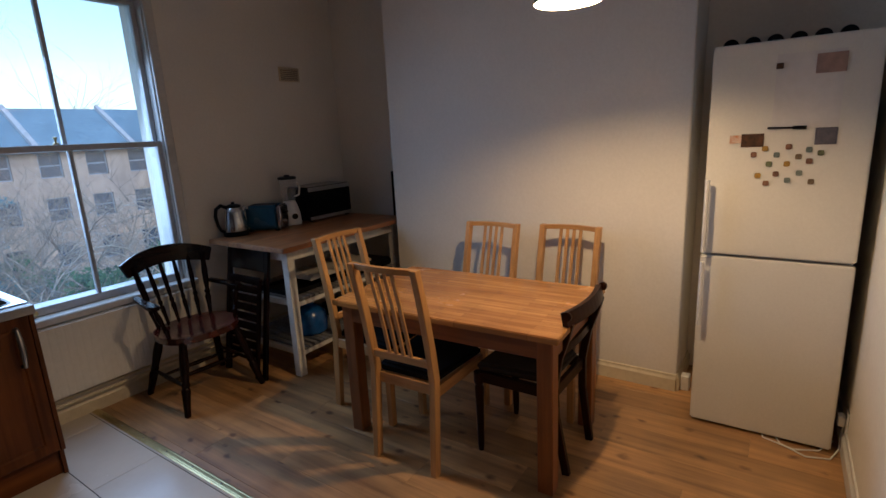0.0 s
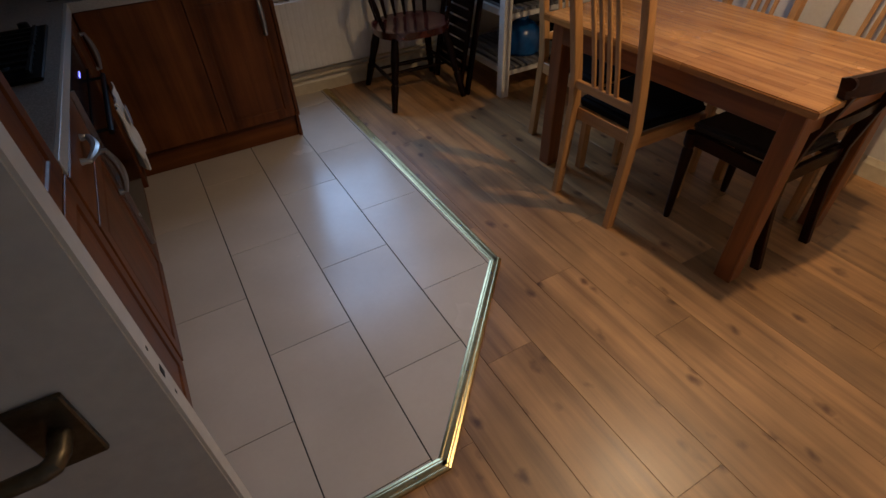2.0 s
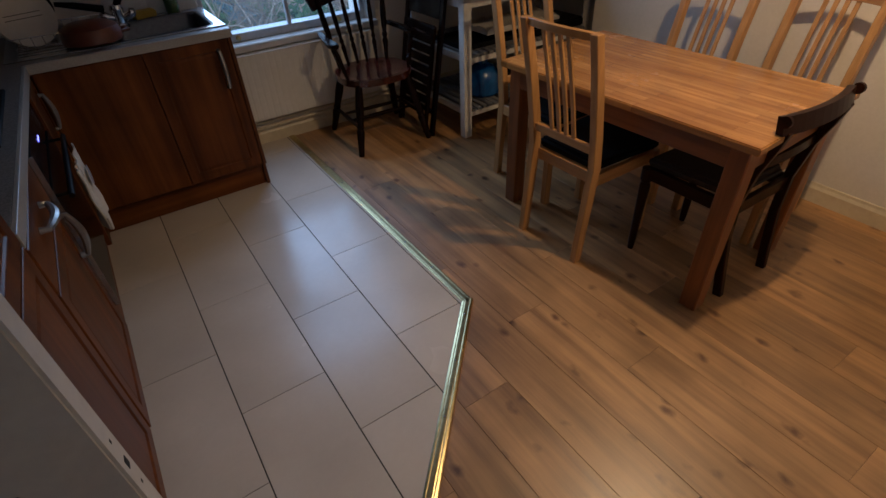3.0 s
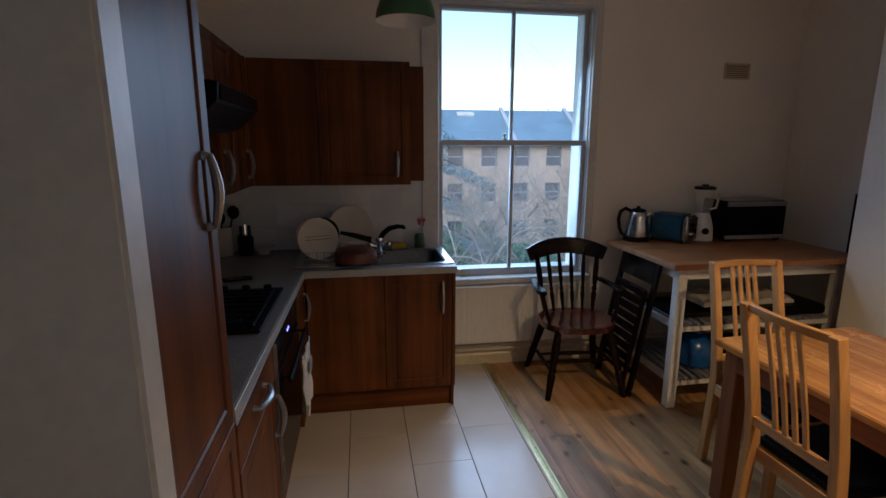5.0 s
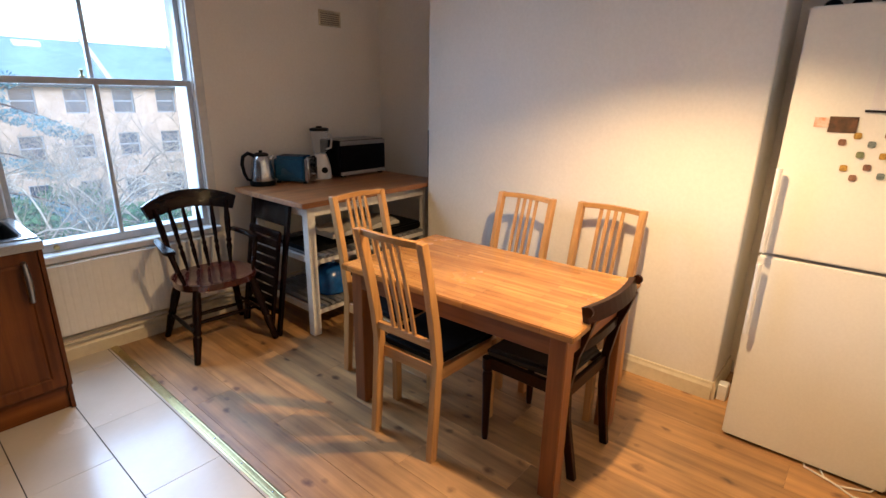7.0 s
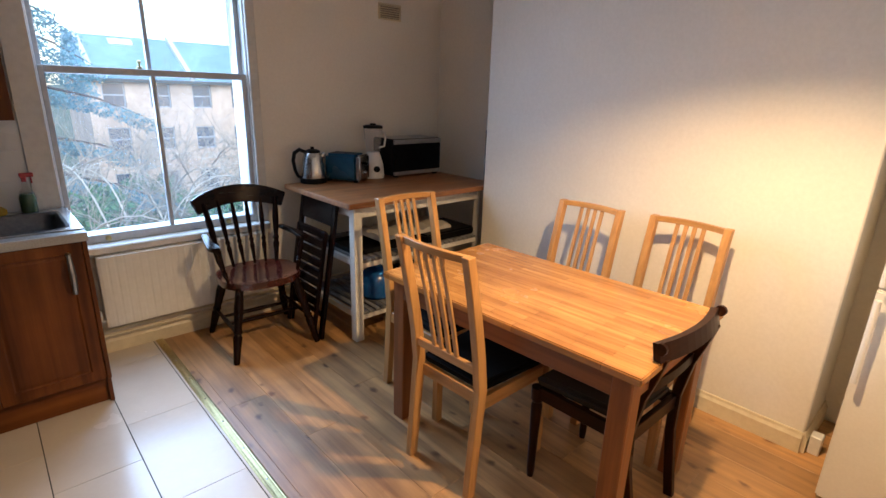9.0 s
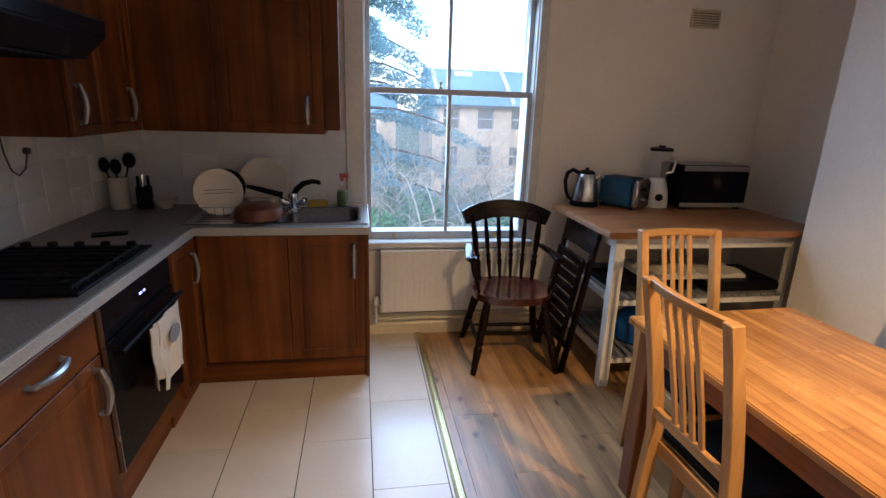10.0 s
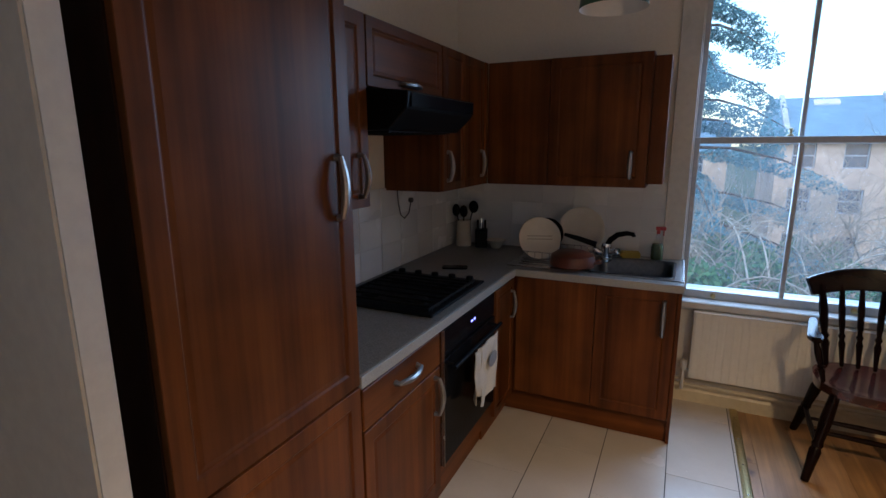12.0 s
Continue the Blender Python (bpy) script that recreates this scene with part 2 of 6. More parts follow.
BLUE_PLASTIC = surface("blue_plastic", (0.012, 0.10, 0.32), (0.008, 0.07, 0.25), 25, 0.25, 0.03)
TEAL_ENAMEL = surface("teal_blue_enamel", (0.015, 0.085, 0.15), (0.010, 0.065, 0.12), 25, 0.28, 0.03)
CREAM_CLOTH = surface("cream_cloth", (0.62, 0.57, 0.48), (0.54, 0.49, 0.41), 160, 0.9, 0.4, blotch=0.15)
GREY_PRINT = surface("grey_print", (0.25, 0.25, 0.27), (0.18, 0.18, 0.20), 120, 0.9, 0.2)
PAPER = surface("white_paper", (0.66, 0.62, 0.58), (0.62, 0.58, 0.54), 30, 0.7, 0.03)
DOOR_PAINT = surface("door_paint", (0.56, 0.54, 0.49), (0.51, 0.49, 0.45), 40, 0.42, 0.1, blotch=0.1)
SPLASH = surface("white_wall_tile", (0.72, 0.73, 0.72), (0.70, 0.71, 0.70), 20, 0.26, 0.02, spread=0.006)
GROUT = surface("pale_grout", (0.69, 0.69, 0.68), None, 80, 0.85, 0.1)
FLOOR_TILE = surface("cream_floor_tile", (0.66, 0.60, 0.52), (0.60, 0.54, 0.465), 8, 0.24, 0.05, blotch=0.1, bscale=4, spread=0.035)
DARK_GROUT = surface("dark_grout", (0.05, 0.045, 0.038), None, 80, 0.9, 0.1)
LAMINATE = surface("oak_laminate", (0.51, 0.278, 0.104), (0.225, 0.107, 0.037), 22, 0.40, 0.04, grain("y", 0.05), blotch=0.28, bscale=3.5,
                   spread=0.14, lo=0.38, hi=0.72, spec=1.0)
GREEN_LIQUID = surface("green_liquid", (0.045, 0.10, 0.025), None, 10, 0.2, 0.0)
RED_PLASTIC = surface("red_plastic", (0.45, 0.03, 0.03), None, 10, 0.3, 0.0)
YELLOW = surface("yellow_sponge", (0.50, 0.34, 0.05), (0.42, 0.28, 0.04), 120, 0.95, 0.5)
BOTTLE = frosted("bottle_plastic", (0.55, 0.60, 0.52), 0.10)
JUG = frosted("jug_plastic", (0.74, 0.75, 0.73), 0.22)
PANE = add_haze(glass("window_glass", (0.97, 0.98, 0.98)), 0.017)
BULB_GLOW = glow("bulb_glow", (1.0, 0.78, 0.50), 22)
CLOCK_GLOW = glow("clock_digits", (0.22, 0.22, 1.0), 5)


def knots(m):
    """Dark knots drawn out along the boards, for the laminate."""
    t = m.node_tree
    b = t.nodes["Principled BSDF"]
    src = b.inputs["Base Color"].links[0].from_socket
    co = t.nodes.new("ShaderNodeTexCoord")
    inf = t.nodes.new("ShaderNodeObjectInfo")
    off = t.nodes.new("ShaderNodeVectorMath")
    off.operation = "MULTIPLY"
    off.inputs[1].default_value = (17.3, 15.1, 19.7)
    t.links.new(inf.outputs["Random"], off.inputs[0])
    add = t.nodes.new("ShaderNodeVectorMath")
    t.links.new(co.outputs["Object"], add.inputs[0])
    t.links.new(off.outputs[0], add.inputs[1])
    nz = t.nodes.new("ShaderNodeTexNoise")
    nz.inputs["Scale"].default_value, nz.inputs["Detail"].default_value = 14, 3
    t.links.new(add.outputs[0], nz.inputs["Vector"])
    wob = t.nodes.new("ShaderNodeVectorMath")
    wob.operation = "MULTIPLY_ADD"
    wob.inputs[1].default_value = (0.05, 0.05, 0.05)
    t.links.new(nz.outputs["Color"], wob.inputs[0])
    t.links.new(add.outputs[0], wob.inputs[2])
    mp = t.nodes.new("ShaderNodeMapping")
    mp.inputs["Scale"].default_value = (1.0, 0.6, 1.0)
    t.links.new(wob.outputs[0], mp.inputs[0])
    vo = t.nodes.new("ShaderNodeTexVoronoi")
    vo.inputs["Scale"].default_value = 10.5
    t.links.new(mp.outputs[0], vo.inputs["Vector"])
    rp = t.nodes.new("ShaderNodeValToRGB")
    e = rp.color_ramp.elements
    e[0].position, e[0].color = 0.06, (0.30, 0.19, 0.12, 1)
    e[1].position, e[1].color = 0.22, (1, 1, 1, 1)
    t.links.new(vo.outputs["Distance"], rp.inputs[0])
    mx = t.nodes.new("ShaderNodeMix")
    mx.data_type, mx.blend_type = "RGBA", "MULTIPLY"
    mx.inputs["Factor"].default_value = 1.0
    t.links.new(src, mx.inputs["A"])
    t.links.new(rp.outputs[0], mx.inputs["B"])
    t.links.new(mx.outputs["Result"], b.inputs["Base Color"])


knots(LAMINATE)


# ---- mesh helpers ----
def box(bm, x0, x1, y0, y1, z0, z1):
    m = Matrix.LocRotScale(((x0 + x1) / 2, (y0 + y1) / 2, (z0 + z1) / 2), None, (abs(x1 - x0), abs(y1 - y0), abs(z1 - z0)))
    return bmesh.ops.create_cube(bm, size=1.0, matrix=m)["verts"]


def beam(bm, p0, p1, w, d, side=(1, 0, 0)):
    """A bar from p0 to p1, w wide along side and d deep."""
    p0, p1 = Vector(p0), Vector(p1)
    z = (p1 - p0).normalized()
    x = Vector(side)
    x = (x - z * x.dot(z)).normalized()
    y = z.cross(x)
    m = Matrix((x * w, y * d, z * (p1 - p0).length)).transposed().to_4x4()
    m.translation = (p0 + p1) / 2
    return bmesh.ops.create_cube(bm, size=1.0, matrix=m)["verts"]


def ribbon(bm, pts, w, d, side=(1, 0, 0)):
    """A bent rectangular bar along pts, w wide along side and d deep; w may be one number for each point."""
    pts = [Vector(p) for p in pts]
    w = w if hasattr(w, "__len__") else [w] * len(pts)
    rings = []
    for i, p in enumerate(pts):
        z = (pts[min(i + 1, len(pts) - 1)] - pts[max(i - 1, 0)]).normalized()
        x = Vector(side)
        x = (x - z * x.dot(z)).normalized()
        y = z.cross(x)
        rings.append([bm.verts.new(p + x * w[i] * 0.5 * a + y * d * 0.5 * b) for a, b in ((-1, -1), (1, -1), (1, 1), (-1, 1))])
    for a, b in zip(rings, rings[1:]):
        for k in range(4):
            bm.faces.new((a[k], a[(k + 1) % 4], b[(k + 1) % 4], b[k]))
    bm.faces.new(rings[0][::-1])
    bm.faces.new(rings[-1])


def tube(bm, pts, radii, n=8, cap=True):
    """A round bar along pts; radii is one number or one for each point."""
    pts = [Vector(p) for p in pts]
    if not hasattr(radii, "__len__"):
        radii = [radii] * len(pts)
    rings, ref = [], None
    for i, p in enumerate(pts):
        d = (pts[min(i + 1, len(pts) - 1)] - pts[max(i - 1, 0)]).normalized()
        if ref is None:
            ref = d.orthogonal().normalized()
        ref = (ref - d * ref.dot(d))
        ref = ref.normalized() if ref.length > 1e-5 else d.orthogonal().normalized()
        o = d.cross(ref)
        rings.append([bm.verts.new(p + (ref * math.cos(2 * math.pi * k / n) + o * math.sin(2 * math.pi * k / n)) * radii[i]) for k in range(n)])
    for a, b in zip(rings, rings[1:]):
        for k in range(n):
            bm.faces.new((a[k], a[(k + 1) % n], b[(k + 1) % n], b[k]))
    if cap and n > 2:
        bm.faces.new(rings[0][::-1])
        bm.faces.new(rings[-1])


def lathe(bm, profile, n=24, at=(0, 0, 0), closed=False):
    """A turned body from (radius, height) pairs."""
    rings = []
    for r, z in profile:
        if r < 1e-5:
            rings.append([bm.verts.new((at[0], at[1], at[2] + z))])
        else:
            rings.append([bm.verts.new((at[0] + r * math.cos(2 * math.pi * k / n), at[1] + r * math.sin(2 * math.pi * k / n), at[2] + z)) for k in range(n)])
    for a, b in zip(rings, rings[1:]):
        for k in range(n):
            va = [a[k % len(a)], a[(k + 1) % len(a)], b[(k + 1) % len(b)], b[k % len(b)]]
            seen = []
            for v in va:
                if v not in seen:
                    seen.append(v)
            if len(seen) > 2:
                bm.faces.new(seen)


def slab(bm, outline, z0, z1):
    """A flat plate with the outline given as (x, y) pairs."""
    a = [bm.verts.new((x, y, z0)) for x, y in outline]
    b = [bm.verts.new((x, y, z1)) for x, y in outline]
    bm.faces.new(a[::-1])
    bm.faces.new(b)
    for k in range(len(a)):
        j = (k + 1) % len(a)
        bm.faces.new((a[k], a[j], b[j], b[k]))


def finish(bm, bev=0.0, seg=1):
    bmesh.ops.recalc_face_normals(bm, faces=bm.faces)
    if bev:
        edges = [e for e in bm.edges if len(e.link_faces) == 2 and e.calc_face_angle(0) > 0.6]
        bmesh.ops.bevel(bm, geom=edges, offset=bev, segments=seg, affect="EDGES", clamp_overlap=True)


def mesh_of(name, bm, mat, bev=0.0, smooth=False, seg=1):
    finish(bm, bev, seg)
    me = bpy.data.meshes.new(name)
    bm.to_mesh(me)
    bm.free()
    me.materials.append(mat)
    if smooth:
        for p in me.polygons:
            p.use_smooth = True
        me.set_sharp_from_angle(angle=radians(38))
    return me


def part(name, bm, mat, parent, label="", bev=0.0, smooth=False, seg=1):
    ob = new(name, mesh_of(name, bm, mat, bev, smooth, seg))
    ob.parent = parent
    if label:
        tagged(ob, label)
    return ob


def thing(name, m, label, category, group="", kind=""):
    ob = new(name)
    ob.empty_display_size = 0.05
    ob.matrix_world = m
    return tagged(ob, label, category, group, kind)


def solid(name, bm, mat, label, category, m=None, bev=0.0, smooth=False, group="", kind="", seg=1):
    ob = new(name, mesh_of(name, bm, mat, bev, smooth, seg))
    if m is not None:
        ob.matrix_world = m
    return tagged(ob, label, category, group, kind)


def boxes(*rows):
    bm = bmesh.new()
    for r in rows:
        box(bm, *r)
    return bm


# ---- the room ----
EAST, BREAST, SOUTH, TOP = 4.06, 3.67, -3.70, 2.78
B_N, B_S = -0.91, -2.935
WX0, WX1, WZ0, WZ1 = 1.43, 2.49, 0.64, 2.44
D0, D1, DH = -3.59, -2.784, 2.02


def setting(name, bm, mat, label, category, bev=0.0):
    return solid(name, bm, mat, label, category, bev=bev, kind="structure")


setting("wall_north", boxes((-0.25, WX0, 0, 0.3, -0.1, TOP), (WX1, EAST + 0.2, 0, 0.3, -0.1, TOP), (WX0, WX1, 0, 0.3, -0.1, WZ0),
                            (WX0, WX1, 0, 0.3, WZ1, TOP)), WALL, "off-white painted window wall", "wall")
setting("wall_west", boxes((-0.12, 0, D1, 0, -0.1, TOP), (-0.12, 0, SOUTH, D0, -0.1, TOP), (-0.12, 0, D0, D1, DH, TOP)), WALL,
        "off-white painted wall behind the kitchen units", "wall")
setting("wall_south", boxes((-1.4, EAST + 0.2, SOUTH - 0.12, SOUTH, -0.1, TOP)), WALL, "off-white painted wall beside the fridge", "wall")
setting("wall_east", boxes((EAST, EAST + 0.2, SOUTH, 0, -0.1, TOP)), WALL, "off-white painted wall of the alcoves", "wall")
setting("chimney_breast", boxes((BREAST, EAST, B_S, B_N, 0, TOP)), WALL, "off-white painted chimney breast behind the table", "wall", 0.006)
setting("ceiling", boxes((-1.4, EAST + 0.2, SOUTH - 0.12, 0.3, TOP, TOP + 0.15)), CEIL, "plain white painted ceiling", "ceiling")
setting("wall_hall", boxes((-1.4, -1.28, SOUTH, -1.9, -0.1, TOP), (-1.28, -0.12, -2.02, -1.9, -0.1, TOP)), WALL, "off-white wall of the hall outside the door", "wall")


def skirting(bm, x0, y0, x1, y1, inward, h=0.10, t=0.018):
    """A moulded skirting board from one corner to the next."""
    d = Vector((x1 - x0, y1 - y0, 0))
    prof = [(0, 0), (t, 0), (t, h * 0.72), (t * 0.55, h * 0.86), (t * 0.4, h), (0, h)]
    i = Vector((*inward, 0))
    a = [bm.verts.new(Vector((x0, y0, 0)) + i * u + Vector((0, 0, v))) for u, v in prof]
    b = [bm.verts.new(Vector((x1, y1, 0)) + i * u + Vector((0, 0, v))) for u, v in prof]
    for k in range(len(prof)):
        j = (k + 1) % len(prof)
        bm.faces.new((a[k], a[j], b[j], b[k]))
    bm.faces.new(a)
    bm.faces.new(b[::-1])


for nm, run, lab in (("baseboard_north", ((1.46, 0, EAST, 0, (0, -1)),), "cream painted skirting board under the radiator"),
                     ("baseboard_east", ((BREAST, B_N, BREAST, B_S, (-1, 0)), (BREAST, B_S, EAST, B_S, (0, -1)), (BREAST, B_N, EAST, B_N, (0, 1)),
                                         (EAST, 0, EAST, B_N, (-1, 0))), "cream painted skirting board round the chimney breast"),
                     ("baseboard_south", ((0.02, SOUTH, EAST, SOUTH, (0, 1)),), "cream painted skirting board of the fridge wall")):
    bm = bmesh.new()
    for r in run:
        skirting(bm, *r)
    setting(nm, bm, SKIRT if nm != "baseboard_south" else GLOSS_WHITE, lab, "skirting")

# ---- the sash window ----
win = thing("window_1", pose(0, 0, 0), "tall white painted sash window with four panes", "window", kind="structure")
GX0, GX1, GZ0, RAIL, GZ1, MX = 1.475, 2.445, 0.70, 1.565, 2.40, 1.955
part("casing", boxes((WX0 - 0.10, WX0 + 0.012, -0.022, 0.0, WZ0, WZ1 + 0.06), (WX1 - 0.012, WX1 + 0.045, -0.022, 0.0, WZ0, WZ1 + 0.06),
                     (WX0 + 0.012, WX1 - 0.012, -0.022, 0.0, WZ1 - 0.005, WZ1 + 0.06), (WX0, WX0 + 0.02, 0.0, 0.2, WZ0, WZ1), (WX1 - 0.02, WX1, 0.0, 0.2, WZ0, WZ1),
                     (WX0 + 0.02, WX1 - 0.02, 0.0, 0.2, WZ1 - 0.02, WZ1)), GLOSS_WHITE, win, bev=0.004)
part("window_sill", boxes((WX0 - 0.06, WX1 + 0.03, -0.075, 0.06, WZ0 - 0.03, WZ0 + 0.012), (WX0, WX1, -0.03, 0.0, WZ0 - 0.055, WZ0 - 0.03)), GLOSS_WHITE, win, bev=0.006)
part("outer_sill", boxes((WX0 - 0.05, WX1 + 0.05, 0.12, 0.40, WZ0 - 0.06, WZ0 - 0.002)), SASH_DIMMED, win, bev=0.006)


def sash(z0, z1, y0, low, high):
    s = part("sash", boxes((WX0 + 0.02, GX0 + 0.002, y0, y0 + 0.04, z0, z1), (GX1 - 0.002, WX1 - 0.02, y0, y0 + 0.04, z0, z1),
                           (GX0, GX1, y0, y0 + 0.04, z0, z0 + low), (GX0, GX1, y0, y0 + 0.04, z1 - high, z1),
                           (MX - 0.011, MX + 0.011, y0 + 0.004, y0 + 0.036, z0 + low, z1 - high)), SASH_DIMMED, win, bev=0.003)
    for a, b in ((GX0, MX - 0.011), (MX + 0.011, GX1)):
        p = part("pane", boxes((a, b, y0 + 0.018, y0 + 0.022, z0 + low, z1 - high)), PANE, s)
        p.visible_shadow = False
    return s


sash(WZ0 + 0.012, RAIL + 0.016, 0.02, GZ0 - WZ0 - 0.012, 0.036)
upper = sash(RAIL - 0.022, WZ1 - 0.02, 0.066, 0.036, WZ1 - 0.02 - GZ1)
bm = bmesh.new()
lathe(bm, [(0, 0), (0.016, 0), (0.014, 0.01), (0.006, 0.014), (0.006, 0.028), (0.011, 0.034), (0.010, 0.042), (0, 0.045)], 12, (1.90, 0.042, RAIL + 0.016))
part("sash_lock", bm, BRASS, win, "dull brass sash fastener", smooth=True)
for x in (1.62, 2.28):
    bm = bmesh.new()
    lathe(bm, [(0, 0), (0.015, 0), (0.015, 0.006), (0.008, 0.01), (0.012, 0.022), (0, 0.026)], 12)
    bmesh.ops.rotate(bm, verts=bm.verts, cent=(0, 0, 0), matrix=Matrix.Rotation(radians(90), 3, "X"))
    bmesh.ops.translate(bm, verts=bm.verts, vec=(x, 0.02, 0.675))
    part("sash_lift", bm, BRASS, win, "small brass sash lift", smooth=True)

# ---- the door, open into the room against the tall cabinet ----
dr = thing("door_1", pose(-0.024, -2.793, 0, 0, 0, -2.0), "open off-white painted door standing beside the tall cabinet", "door", kind="structure")
bm = boxes((0, 0.768, -0.042, 0, 0.012, 2.0))
part("leaf", bm, DOOR_PAINT, dr, bev=0.004, seg=2)
for sgn, y in ((-1, -0.042), (1, 0.0)):
    h = part("door_handle", boxes((0.633, 0.687, min(y, y + sgn * 0.009), max(y, y + sgn * 0.009), 0.882, 0.992)), OLD_BRASS, dr, "tarnished brass lever handle on a plate", bev=0.002)
    bm = bmesh.new()
    tube(bm, [(0.662, y, 0.937), (0.662, y + sgn * 0.034, 0.937), (0.657, y + sgn * 0.044, 0.937), (0.648, y + sgn * 0.048, 0.937), (0.555, y + sgn * 0.048, 0.934)], [0.013, 0.011, 0.0115, 0.0105, 0.009], 10)
    part("lever", bm, OLD_BRASS, h, smooth=True)
bm = boxes((0.7676, 0.7686, -0.026, -0.016, 0.935, 0.950))
for z in (0.90, 0.985):
    box(bm, 0.7676, 0.7684, -0.023, -0.019, z - 0.003, z + 0.003)
part("latch_hole", bm, BLACK_MATT, dr, "small dark latch bore and screw holes")
setting("door_frame", boxes((-0.14, 0.02, D1, D1 + 0.03, 0, DH), (-0.14, 0.02, D0 - 0.03, D0, 0, DH), (-0.14, 0.02, D0 - 0.03, D1 + 0.03, DH, DH + 0.03)), GLOSS_WHITE,
                  "white gloss painted door frame", "door frame", 0.003)

# ---- radiator and pipe ----
rad = thing("radiator", pose(1.53, 0, 0), "cream white panel radiator under the window", "radiator")
bm = bmesh.new()
ol = [(0, -0.085), (0, -0.097)]
for k in range(23):
    ol += [(0.010 + k * 0.039, -0.0995), (0.016 + k * 0.039, -0.101), (0.038 + k * 0.039, -0.101), (0.044 + k * 0.039, -0.0995)]
slab(bm, ol + [(0.92, -0.097), (0.92, -0.085)], 0.195, 0.60)
part("panel", bm, RAD, rad)
part("back_panel", boxes((0, 0.92, -0.05, -0.035, 0.195, 0.60)), RAD, rad, bev=0.003)
part("top_grille", boxes((0, 0.92, -0.086, -0.05, 0.585, 0.603), *[(0.03 + k * 0.03, 0.045 + k * 0.03, -0.082, -0.054, 0.602, 0.606) for k in range(29)]), RAD, rad)
for x in (0.1, 0.8):
    part("bracket", boxes((x, x + 0.03, -0.036, 0.0, 0.25, 0.55)), RAD, rad)
bm = bmesh.new()
tube(bm, [(-0.03, -0.07, 0.105), (-0.03, -0.07, 0.2), (-0.03, -0.07, 0.23), (0.01, -0.07, 0.23)], 0.009, 8)
lathe(bm, [(0, 0), (0.017, 0), (0.019, 0.03), (0.015, 0.055), (0, 0.058)], 12, (-0.03, -0.07, 0.235))
part("valve", bm, WHITE_PLASTIC, rad, smooth=True)
bm = bmesh.new()
tube(bm, [(1.46, -0.045, 0.125), (3.4, -0.045, 0.125)], 0.011, 8)
tube(bm, [(1.46, -0.035, 0.155), (3.4, -0.035, 0.155)], 0.008, 8)
solid("heating_pipe", bm, SKIRT, "cream painted copper heating pipes above the skirting", "pipe", smooth=True)

# ---- wall vent ----
vent = thing("wall_vent", pose(3.455, 0, 2.0), "beige slotted air vent high on the wall", "vent")
part("vent_frame", boxes((0, 0.2, -0.012, 0, 0, 0.012), (0, 0.2, -0.012, 0, 0.098, 0.11), (0, 0.012, -0.012, 0, 0.012, 0.098), (0.188, 0.2, -0.012, 0, 0.012, 0.098)), SKIRT, vent, bev=0.002)
part("backing", boxes((0.012, 0.188, -0.003, 0, 0.012, 0.098)), surface("vent_backing", (0.36, 0.30, 0.23), None, 40, 0.8, 0.1), vent)
for k in range(6):
    bm = bmesh.new()
    beam(bm, (0.012, -0.007, 0.02 + k * 0.0145), (0.188, -0.007, 0.02 + k * 0.0145), 0.011, 0.003, (0, 1, 0.6))
    part("slat", bm, SKIRT, vent)


# ---- kitchen units ----
def bow_handle(parent, p0, p1, out, r=0.0085):
    bm = bmesh.new()
    p0, p1, out = Vector(p0), Vector(p1), Vector(out)
    pts = [p0, p0 + out * 0.35] + [p0.lerp(p1, u) + out * (0.55 + 0.45 * math.sin(math.pi * u)) for u in [i / 8 for i in range(9)]] + [p1 + out * 0.35, p1]
    tube(bm, pts, [r * 1.3, r] + [r * (1 + 0.5 * math.sin(math.pi * i / 8)) for i in range(9)] + [r, r * 1.3], 8)
    return part("handle", bm, HANDLE_STEEL, parent, "brushed steel bow handle", smooth=True)


def shaker(name, x0, x1, z0, z1, front, parent, axis="z", frame_w=0.068, th=0.02):
    """A framed door leaf in the unit's own axes: its face lies at y = front and looks to -y."""
    bm = bmesh.new()
    vs = box(bm, x0, x1, front, front + th, z0, z1)
    f = min(bm.faces, key=lambda q: q.calc_center_median().y)
    fw = min(frame_w, (x1 - x0) * 0.28, (z1 - z0) * 0.3)
    bmesh.ops.inset_individual(bm, faces=[f], thickness=fw)
    f = min((q for q in bm.faces if abs(q.calc_center_median().x - (x0 + x1) / 2) < 1e-4 and abs(q.calc_center_median().z - (z0 + z1) / 2) < 1e-4), key=lambda q: q.calc_center_median().y)
    bmesh.ops.inset_individual(bm, faces=[f], thickness=0.009, depth=-0.006)
    bmesh.ops.inset_individual(bm, faces=[f], thickness=0.02, depth=0.003)
    return part(name, bm, WALNUT[axis], parent, bev=0.0015)


def unit(name, m, w, depth, z0, z1, label, group="", leg=0.0):
    u = thing(name, m, label, "cabinet", group)
    part("body", boxes((0.001, w - 0.001, -depth + 0.022, 0, z0, z1)), WALNUT["z"], u)
    return u


WEST = lambda y0, x0=0.0: pose(x0, y0, 0, 0, 0, 90)
G_BASE, G_WALL = "fitted kitchen base units", "fitted kitchen wall units"
PL, CT = 0.15, 0.84

# tall larder unit
T0, T1 = -2.67, -2.07
u = thing("tall_cabinet", WEST(T0, -0.02), "tall walnut effect larder cabinet with two doors", "cabinet")
part("body", boxes((0, T1 - T0, -0.598, 0, PL, 2.16)), CARCASS_SHADED, u, "carcass darkened for the shade beside the door")
part("plinth", boxes((0.0, T1 - T0, -0.55, -0.53, 0.008, PL)), WALNUT["x"], u)
